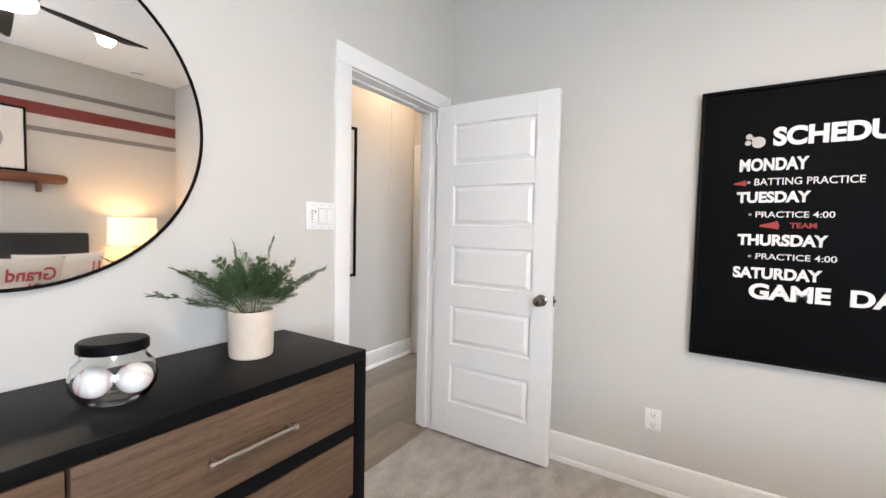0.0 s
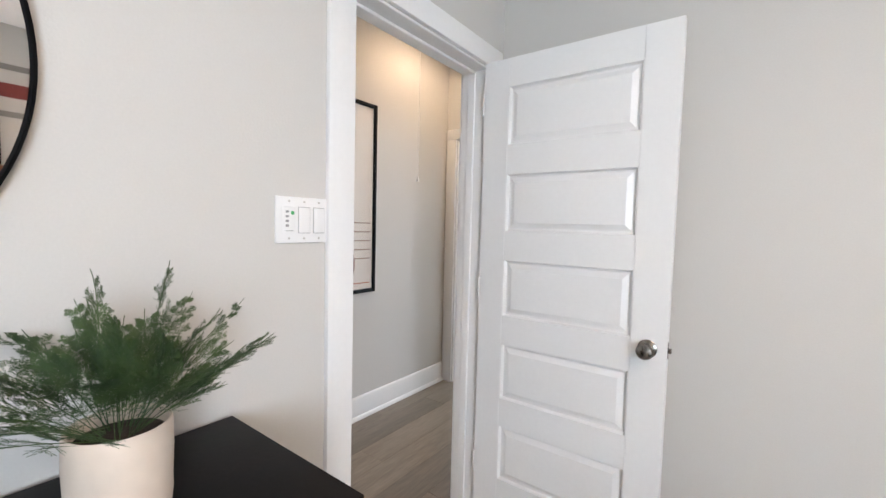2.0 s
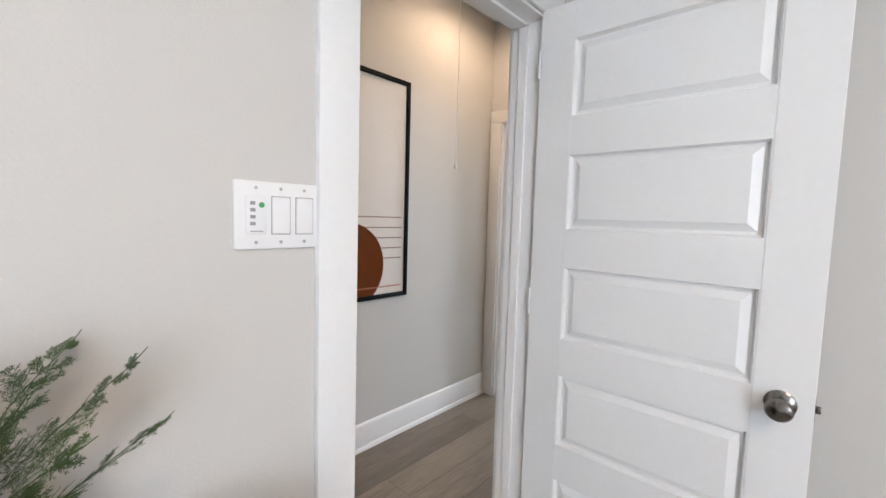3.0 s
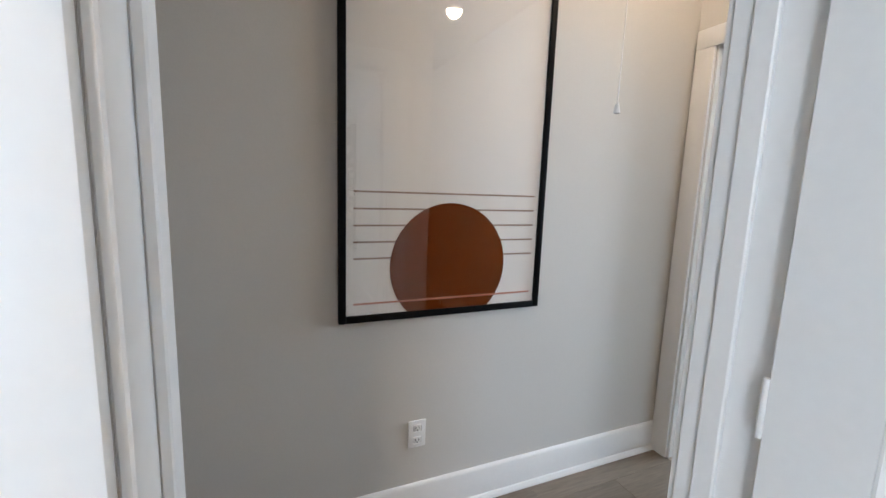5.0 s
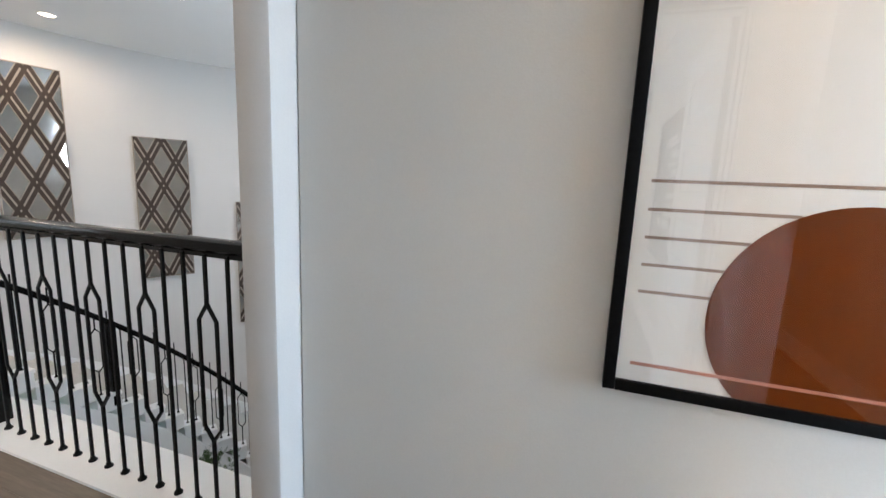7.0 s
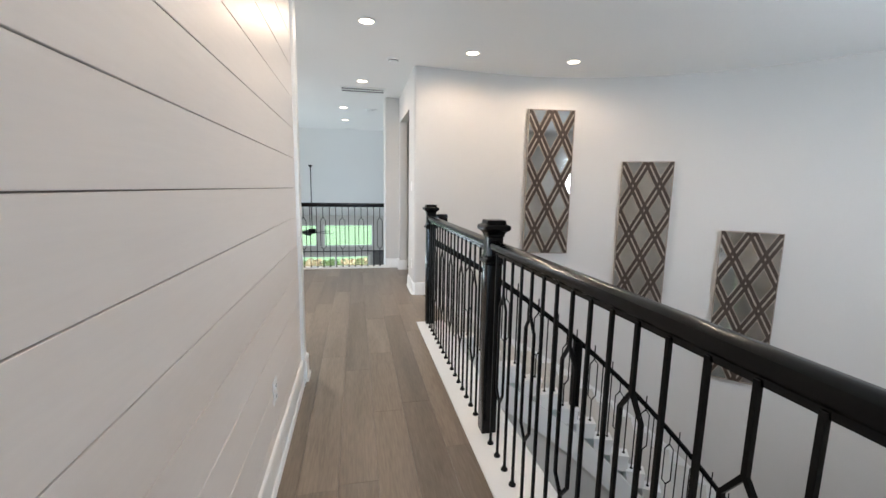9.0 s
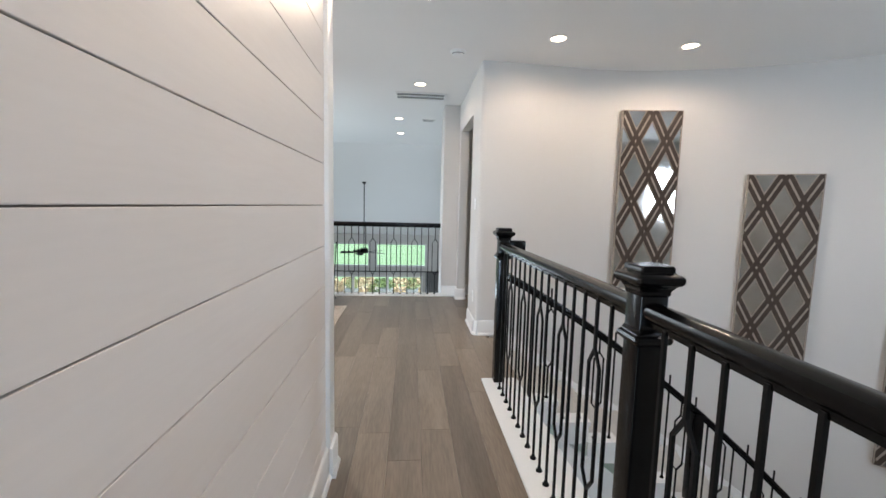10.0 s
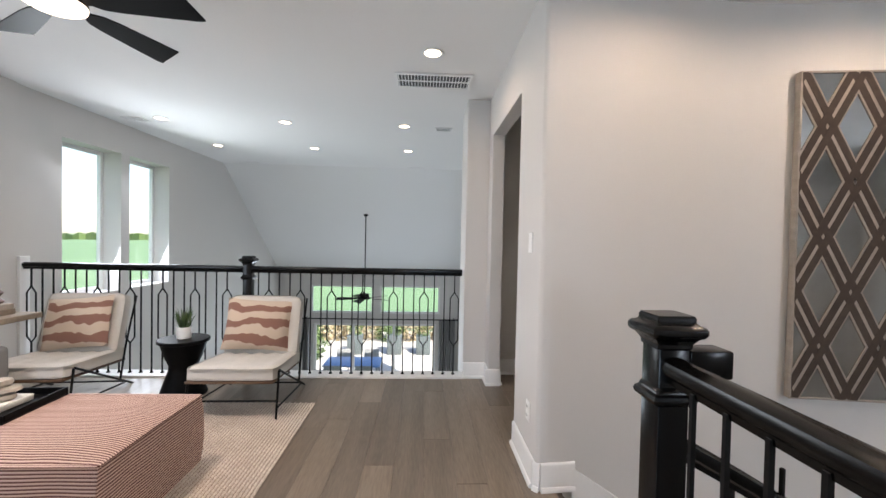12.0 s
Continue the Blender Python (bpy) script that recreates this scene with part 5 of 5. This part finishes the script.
ott = empty("ottoman", pose(1.325, -6.34, 0.012, 0, 0, 0), "large square ottoman in pink and brown ticking stripe", "ottoman")
bm = box(-0.60, 0.60, -0.39, 0.39, 0.0, 0.40, 0)
bmesh.ops.subdivide_edges(bm, edges=bm.edges[:], cuts=24, use_grid_fill=True)
for v in bm.verts:
    u, w, h = v.co.x / 0.60, v.co.y / 0.39, (v.co.z - 0.2) / 0.2
    if h > 0.9:
        v.co.z += 0.040 * (1 - u ** 6) * (1 - w ** 6) + 0.006 * (math.sin(17 * u) + math.sin(23 * w + 2 * u)) * max(abs(u), abs(w)) ** 6 * (1 - u ** 8) * (1 - w ** 8)
    v.co.x += (0.010 + 0.004 * math.sin(9 * w)) * (1 - h * h) * (1 if u > 0.95 else -1 if u < -0.95 else 0)
    v.co.y += (0.020 + 0.005 * math.sin(11 * u)) * (1 - h * h) * (1 if w > 0.95 else -1 if w < -0.95 else 0)
part("body", bm, STRIPES, ott)
seam = [(-0.60, -0.39), (0.60, -0.39), (0.60, 0.39), (-0.60, 0.39), (-0.60, -0.39)]
bm = bmesh.new()
for a, b in zip(seam, seam[1:]):
    tube([(*a, 0.40), ((a[0] + b[0]) / 2, (a[1] + b[1]) / 2, 0.403), (*b, 0.40)], 0.0065, 8, bm)
part("piping", bm, STRIPES, ott)

tray = empty("serving_tray", pose(1.70, -6.42, 0.450, 0, 0, 4), "black rectangular tray on the ottoman", "tray")
bm = box(-0.30, 0.30, -0.20, 0.20, 0, 0.008)
for a in ((-0.30, 0.30, -0.20, -0.188), (-0.30, 0.30, 0.188, 0.20), (-0.30, -0.288, -0.188, 0.188), (0.288, 0.30, -0.188, 0.188)):
    box(*a, 0.008, 0.045, 0.002, bm, 1)
part("pan", bm, BLACK_MATT, tray)
STONE = material("grey_beige_stone", (0.36, 0.32, 0.27), 0.8, vary=0.15, grain=40, bump=0.4, blotch=8)
book = tagged(part("coffee_book", box(1.52, 1.80, -6.55, -6.35, 0.458, 0.490, 0.003), LINEN), "pale book lying on the black tray", "book")
for i, (r, z, hgt) in enumerate(((0.085, 0.490, 0.035), (0.10, 0.526, 0.025), (0.075, 0.552, 0.04))):
    b = lathe([(0, 0), (r * 0.85, 0), (r, hgt * 0.4), (r * 0.92, hgt * 0.9), (r * 0.5, hgt), (0, hgt)], 20, Matrix.Diagonal((1.2, 0.75, 1, 1)))
    s = part("stone_decor", b, STONE)
    s.matrix_basis = pose(1.63 + 0.01 * i, -6.45, z, 0, 0, 25 * i)
    tagged(s, "smooth grey-beige stone shape stacked on the book", "decor", "stacked stones")

CUSHION = bpy.data.materials.new("rust_wave_weave")
CUSHION.use_nodes = True
cn, cl = CUSHION.node_tree.nodes, CUSHION.node_tree.links
ctc, csep, cnz, cad, csin, crp, cm, cnz2 = (cn.new("ShaderNode" + k) for k in ("TexCoord", "SeparateXYZ", "TexNoise", "Math", "Math", "ValToRGB", "Math", "TexNoise"))
cl.new(ctc.outputs["Object"], csep.inputs[0])
cl.new(ctc.outputs["Object"], cnz.inputs["Vector"])
cnz.inputs["Scale"].default_value, cnz2.inputs["Scale"].default_value = 5.5, 160
cm.operation, cm.inputs[1].default_value = "MULTIPLY_ADD", 0.16
cl.new(cnz.outputs[0], cm.inputs[0])
cl.new(csep.outputs[2], cm.inputs[2])
cad.operation, cad.inputs[1].default_value = "MULTIPLY", 2 * math.pi / 0.135
cl.new(cm.outputs[0], cad.inputs[0])
csin.operation = "SINE"
cl.new(cad.outputs[0], csin.inputs[0])
crp.color_ramp.elements[0].position, crp.color_ramp.elements[1].position = 0.02, 0.22
crp.color_ramp.elements[0].color, crp.color_ramp.elements[1].color = (0.55, 0.45, 0.36, 1), (0.245, 0.125, 0.095, 1)
cl.new(csin.outputs[0], crp.inputs[0])
cl.new(crp.outputs[0], cn["Principled BSDF"].inputs["Base Color"])
cn["Principled BSDF"].inputs["Roughness"].default_value = 0.95
cb = cn.new("ShaderNodeBump")
cb.inputs["Strength"].default_value, cb.inputs["Distance"].default_value = 0.7, 0.004
cl.new(ctc.outputs["Object"], cnz2.inputs["Vector"])
cl.new(cnz2.outputs[0], cb.inputs["Height"])
cl.new(cb.outputs[0], cn["Principled BSDF"].inputs["Normal"])


def pad(w, d, t, tufts=True):
    """A thin upholstered pad, x by y, rounded, with button tufts on top."""
    bm = box(-w / 2, w / 2, -d / 2, d / 2, 0, t)
    bmesh.ops.subdivide_edges(bm, edges=bm.edges[:], cuts=22, use_grid_fill=True)
    for v in bm.verts:
        u, s = 2 * v.co.x / w, 2 * v.co.y / d
        e = max(abs(u), abs(s))
        if v.co.z > t * 0.9:
            v.co.z -= 0.032 * max(0, (e - 0.80) / 0.20) ** 2
            if tufts:
                for a in (-0.6, -0.2, 0.2, 0.6):
                    for b in (-0.6, -0.2, 0.2, 0.6):
                        q = (u - a) ** 2 + (s - b) ** 2
                        v.co.z -= 0.024 * math.exp(-q / 0.012) + 0.010 * math.exp(-q / 0.05)
        elif v.co.z < t * 0.1:
            v.co.z += 0.012 * max(0, (e - 0.80) / 0.20) ** 2
        k = max(0, abs(u) - 0.8) / 0.2 * max(0, abs(s) - 0.8) / 0.2
        v.co.x -= 0.018 * k * (1 if u > 0 else -1)
        v.co.y -= 0.018 * k * (1 if s > 0 else -1)
    return bm


def slipper_chair(m, label):
    """Low armless chair that faces +y; stands at the middle of its seat."""
    thing = empty("lounge_chair", m, label, "chair", "lounge chairs by the loft rail")
    w = 0.65
    seat = part("seat", pad(w, 0.74, 0.11), CREAM, thing)
    seat.matrix_basis = pose(0, 0.06, 0.275, 4, 0, 0)
    back = part("backrest", pad(w - 0.02, 0.54, 0.11), CREAM, thing)
    back.matrix_basis = pose(0, -0.330, 0.555, 74, 0, 180) @ pose(0, 0, 0)
    wood = part("seat_board", box(-w / 2 + 0.01, w / 2 - 0.01, -0.30, 0.43, 0, 0.02, 0.004), WALNUT, thing)
    wood.matrix_basis = pose(0, 0, 0.256, 4, 0, 0)
    for s in (-1, 1):
        x = s * (w / 2 + 0.006)
        part("front_leg", tube([(x, 0.40, 0.0), (x, 0.34, 0.36)], 0.0085, 8), IRON, thing)
        part("back_leg", tube([(x, -0.38, 0.0), (x, 0.33, 0.36)], 0.0085, 8), IRON, thing)
        part("back_frame", tube([(x, -0.20, 0.10), (x, -0.28, 0.40), (x, -0.43, 0.80)], 0.0085, 8), IRON, thing)
        part("side_rail", tube([(x, 0.385, 0.09), (x, -0.30, 0.045)], 0.0075, 8), IRON, thing)
    part("front_stretcher", tube([(-w / 2, 0.375, 0.14), (w / 2, 0.375, 0.14)], 0.0075, 8), IRON, thing)
    part("back_stretcher", tube([(-w / 2, -0.30, 0.045), (w / 2, -0.30, 0.045)], 0.0075, 8), IRON, thing)
    return thing


def throw_pillow(m):
    p = part("throw_pillow", cushion(0.55, 0.45, 0.20), CUSHION)
    p.matrix_basis = m
    return tagged(p, "rust and cream wavy woven throw pillow on the lounge chair", "pillow", "throw pillows on the chairs")


slipper_chair(pose(0.82, -7.70, 0.0, 0, 0, 1), "cream tufted armless lounge chair with thin black legs")
slipper_chair(pose(2.36, -7.70, 0.0, 0, 0, 5), "cream tufted armless lounge chair beside the grey sofa")
throw_pillow(pose(0.85, -7.82, 0.385, -18, 4, 190))
throw_pillow(pose(2.36, -7.83, 0.385, -18, -5, 182))

table = empty("side_table", pose(1.455, -7.84, 0.0), "black hourglass side table between the chairs", "side table")
part("base", lathe([(0, 0), (0.18, 0), (0.184, 0.01), (0.115, 0.22), (0.112, 0.26), (0.15, 0.35), (0.180, 0.455), (0, 0.455)], 40), BLACK_MATT, table)
part("tabletop", lathe([(0, 0.455), (0.194, 0.455), (0.200, 0.460), (0.200, 0.480), (0.194, 0.485), (0, 0.485)], 40), BLACK_MATT, table)
pot = empty("small_plant", pose(1.455, -7.84, 0.485), "small grassy plant in a white pot on the side table", "plant")
part("pot", lathe([(0, 0), (0.05, 0), (0.056, 0.005), (0.06, 0.10), (0.055, 0.10), (0.052, 0.09), (0, 0.09)], 24), PLASTIC, pot)
bm = bmesh.new()
for i in range(90):
    a, r = rng.uniform(0, 6.28), rng.uniform(0, 0.04)
    b, ln = rng.uniform(0, 6.28), rng.uniform(0.10, 0.19)
    lean = rng.uniform(0.02, 0.07)
    p = Vector((r * math.cos(a), r * math.sin(a), 0.09))
    q = p + Vector((lean * math.cos(a), lean * math.sin(a), ln))
    s = Vector((math.cos(b), math.sin(b), 0)) * 0.004
    mid = (p + q) / 2 + Vector((0, 0, 0.01))
    vs = [bm.verts.new(c) for c in (p - s, p + s, mid + s, q, mid - s)]
    bm.faces.new(vs)
part("leaves", bm, FERN, pot)

end = empty("end_table", pose(2.83, -7.42, 0.0), "end table with a rough wood top and grey drum base", "end table")
OAK = material("weathered_oak", (0.30, 0.24, 0.18), 0.6, vary=0.2, grain=14, stretch=(14, 2, 2), second=(0.18, 0.14, 0.105))
part("tabletop", box(-0.42, 0.26, -0.18, 0.18, 0.70, 0.745, 0.006), OAK, end)
part("base", lathe([(0, 0), (0.17, 0), (0.165, 0.70), (0, 0.70)], 32), SOFA_GREY, end)
for i, (w, z, mt) in enumerate(((0.20, 0.745, OAK), (0.17, 0.785, STONE))):
    tagged(part("stacked_book", box(2.52 + 0.01 * i, 2.52 + w + 0.06, -7.50, -7.36, z, z + 0.04, 0.002), mt), "small brown book lying on the end table", "book", "books on the end table")
tagged(part("vase", lathe([(0, 0), (0.05, 0), (0.075, 0.02), (0.04, 0.05), (0.07, 0.085), (0.035, 0.12), (0.035, 0.20), (0, 0.20)], 28, Matrix.Translation((2.63, -7.43, 0.825))), material("brown_clay", (0.12, 0.06, 0.045), 0.6, vary=0.1)), "ringed dark brown clay vase on books", "vase")
sofa = empty("sofa", pose(0, 0, 0), "grey upholstered sofa along the loft wall", "sofa")
part("base", box(2.28, 3.02, -7.10, -5.0, 0.10, 0.30, 0.02, segs=3), SOFA_GREY, sofa)
for y in (-7.08, -6.06):
    part("seat_cushion", box(2.26, 2.90, y + 0.01, y + 1.0, 0.30, 0.45, 0.04, segs=4), SOFA_GREY, sofa)
part("backrest", box(2.82, 3.06, -7.10, -5.0, 0.30, 0.80, 0.06, segs=4), SOFA_GREY, sofa)
part("arm", box(2.28, 3.02, -7.22, -7.10, 0.10, 0.58, 0.04, segs=4), SOFA_GREY, sofa)
for x in (2.34, 2.96):
    for y in (-7.15, -5.06):
        part("foot", box(x - 0.02, x + 0.02, y - 0.02, y + 0.02, 0.012 if x > 0 else 0, 0.10), BLACK_MATT, sofa)

# curtains of the great room
DRAPE = material("grey_linen_drape", (0.20, 0.20, 0.205), 0.9, vary=0.12, grain=200, bump=0.4)
crod = empty("curtain_rod", pose(0.43, -15.36, -0.80), "thin black curtain rod across the great room doors", "curtain rod")
part("rod", tube([(-2.0, 0, 0), (2.2, 0, 0)], 0.016, 10), IRON, crod)
for x in (-2.0, 2.2):
    part("finial", lathe([(0, -0.03), (0.026, -0.02), (0.03, 0), (0.026, 0.02), (0, 0.03)], 14, Matrix.Translation((x, 0, 0)) @ Matrix.Rotation(radians(90), 4, "Y")), IRON, crod)
for x in (-1.9, -0.1, 2.1):
    part("bracket", box(x - 0.01, x + 0.01, -0.13, -0.01, -0.03, 0.03, 0.003), IRON, crod)


def curtain(x0, x1):
    """A drape gathered in soft folds on the rod, down to the floor."""
    bm = bmesh.new()
    n, rows = 40, []
    for z in (-0.815, -1.2, -2.0, -2.7, -3.045):
        row = []
        for i in range(n + 1):
            u = i / n
            row.append(bm.verts.new((x0 + (x1 - x0) * u, -15.36 + 0.035 * math.sin(u * 6.5 * 2 * math.pi) + 0.008 * math.sin(u * 23 + z), z)))
        rows.append(row)
    for a, b in zip(rows, rows[1:]):
        for i in range(n):
            bm.faces.new((a[i], a[i + 1], b[i + 1], b[i]))
    ob = part("curtain", bm, DRAPE)
    ob.modifiers.new("cloth_thickness", "SOLIDIFY").thickness = 0.004
    return tagged(ob, "grey linen curtain gathered beside the glass doors", "curtain", "great room curtains")


curtain(-1.50, -1.06)
curtain(2.44, 2.60)

# foyer plant below the stairs
fp = empty("foyer_plant", pose(-3.13, -4.42, -3.05), "dark green potted plant on the foyer floor", "plant")
part("pot", lathe([(0, 0), (0.15, 0), (0.19, 0.04), (0.20, 0.68), (0.17, 0.69), (0.15, 0.64), (0, 0.64)], 28), BLACK_MATT, fp)
fo = new("foliage", fern_mesh(40, 0.64, 21, droop=0.4, rise=1.05))
fo.parent = fp
fo.matrix_basis = pose(0, 0, 0.64)

# ---------------------------------------------------------------- outside
bm = bmesh.new()
vs = [bm.verts.new((x, y, -3.35)) for x, y in ((-2500, -2500), (2500, -2500), (2500, 2500), (-2500, 2500))]
bm.faces.new(vs)
tagged(mesh_object("ground", bm, GRASS), "green field that reaches the horizon", "ground", kind="structure")
slab("pavement_patio", box(-5, 6, -24.5, -15.72, -3.4, -3.15), PATIO, "pale concrete patio behind the house", "pavement")
HEDGE = material("dry_hedge", (0.42, 0.33, 0.22), 0.9, vary=0.3, grain=10, blotch=1.5, second=(0.26, 0.22, 0.12), bump=0.8)
LEAF = material("bush_leaf", (0.11, 0.17, 0.05), 0.7, vary=0.3, grain=8, second=(0.06, 0.11, 0.03), bump=0)


def bush(m, r, hgt, n, mat, name, label, seed):
    rnd = random.Random(seed)
    verts, faces = [], []
    for i in range(n):
        a, z, q = rnd.uniform(0, 6.28), rnd.random(), rnd.random() ** 0.4
        rad = r * q * (1 - 0.5 * abs(2 * z - 0.9)) * rnd.uniform(0.8, 1.15)
        c = Vector((rad * math.cos(a), rad * math.sin(a), 0.02 + z * hgt))
        d = Vector((rnd.gauss(0, 1), rnd.gauss(0, 1), rnd.gauss(0, 1))).normalized()
        e = d.orthogonal().normalized()
        s = r * 0.12 * rnd.uniform(0.6, 1.3)
        k = len(verts)
        verts += [tuple(c - d * s), tuple(c + e * s * 0.5), tuple(c + d * s), tuple(c - e * s * 0.5)]
        faces.append((k, k + 1, k + 2, k + 3))
    me = bpy.data.meshes.new(name)
    me.from_pydata(verts, [], faces)
    me.materials.append(mat)
    ob = new(name, me)
    ob.matrix_basis = m
    return tagged(ob, label, "bush")


for i, x in enumerate((2.03, 0.48, -0.66)):
    p = empty("planter", pose(x, -20.5, -3.15), "tall grey square planter with a green shrub on the patio", "planter", "patio planters")
    part("box", box(-0.28, 0.28, -0.28, 0.28, 0, 0.72, 0.02), material("slate_planter", (0.10, 0.12, 0.125), 0.6) if i == 0 else bpy.data.materials["slate_planter"], p)
    b = bush(pose(0, 0, 0.68), 0.36, 0.5, 300, LEAF, "shrub", "green shrub", 40 + i)
    b.parent = p
    del b["category"]
for i in range(16):
    bush(pose(-6 + 0.85 * i, -23.0 + 0.2 * (i % 3), -3.2), 0.75, 0.8, 420, HEDGE if i % 4 else LEAF, "hedge_bush", "dry brown hedge bush along the patio edge", 60 + i)
bush(pose(3.5, -19.6, -3.15), 0.6, 1.1, 700, LEAF, "garden_shrub", "bright green shrub by the patio doors", 90)
pt = empty("patio_table", pose(1.49, -16.9, -3.15), "blue topped patio dining table", "table")
part("tabletop", box(-0.85, 0.85, -0.5, 0.5, 0.70, 0.74, 0.01), material("blue_tabletop", (0.09, 0.20, 0.42), 0.4, vary=0.1), pt)
for sx in (-0.75, 0.75):
    for sy in (-0.4, 0.4):
        part("leg", box(sx - 0.03, sx + 0.03, sy - 0.03, sy + 0.03, 0, 0.70), GREY_INK, pt)
for x, y, rz in ((1.05, -16.2, 0), (1.95, -16.2, 0), (1.05, -17.6, 180), (1.95, -17.6, 180)):
    c = empty("patio_chair", pose(x, y, -3.15, 0, 0, rz), "grey patio chair at the blue table", "chair", "patio chairs")
    part("seat", box(-0.24, 0.24, -0.24, 0.24, 0.42, 0.47, 0.015), GREY_INK, c)
    part("backrest", box(-0.24, 0.24, 0.20, 0.24, 0.47, 0.88, 0.015), GREY_INK, c)
    for sx in (-0.21, 0.21):
        for sy in (-0.21, 0.21):
            part("leg", box(sx - 0.015, sx + 0.015, sy - 0.015, sy + 0.015, 0, 0.42), GREY_INK, c)

verts, faces = [], []
rw = random.Random(3)
for i in range(720):
    a = 2 * math.pi * i / 720
    d = 420 + 60 * math.sin(3 * a) + rw.uniform(-8, 8)
    h = 5 + 3 * math.sin(9 * a) + rw.uniform(0, 4)
    verts += [(d * math.cos(a), d * math.sin(a), -3.5), (d * math.cos(a), d * math.sin(a), -3.4 + max(h, 1.5)), ((d + 30) * math.cos(a), (d + 30) * math.sin(a), -3.4 + max(h - 2, 0.5))]
for i in range(720):
    j = (i + 1) % 720
    for k in (0, 1):
        faces.append((3 * i + k, 3 * j + k, 3 * j + k + 1, 3 * i + k + 1))
me = bpy.data.meshes.new("far_woods")
me.from_pydata(verts, [], faces)
me.materials.append(LEAF)
tagged(new("far_woods", me), "low line of distant woods beyond the fields", "woods", kind="stuff")

# ---------------------------------------------------------------- floor planks, last
PW = 0.182
shared = {}


def plank_row(x0, x1, y0, y1, seed):
    rnd = random.Random(seed)
    x = x0
    while x < x1 - 0.01:
        xe = min(x + PW, x1)
        y = y0 - rnd.uniform(0, 1.2)
        while y < y1:
            ye = y + rnd.choice((0.9, 1.2, 1.5, 1.8))
            a, b = max(y, y0), min(ye, y1)
            if b - a > 0.03:
                key = (round(xe - x, 3), round(b - a, 2))
                if key not in shared:
                    w, l = key[0] - 0.0008, key[1] - 0.0008
                    bm = box(-w / 2, w / 2, -l / 2, l / 2, -0.015, 0.0, 0.0008, segs=1)
                    bmesh.ops.recalc_face_normals(bm, faces=bm.faces)
                    me = bpy.data.meshes.new("plank")
                    bm.to_mesh(me)
                    bm.free()
                    me.materials.append(PLANK)
                    shared[key] = me
                ob = new("plank", shared[key])
                ob.matrix_basis = pose((x + xe) / 2, (a + b) / 2, 0.0 if key[0] > 0.05 else -0.0005)
                ob.parent = floor_hall
            y = ye
        x = xe


plank_row(-1.17, -0.078, -8.25, 1.095, 1)
plank_row(-0.078, 2.60, 0.125, 1.095, 5)
plank_row(-1.352, -1.17, -8.25, -5.31, 2)
plank_row(-0.078, 3.25, -8.25, -4.335, 3)
plank_row(-3.0, -1.352, -8.42, -6.95, 4)
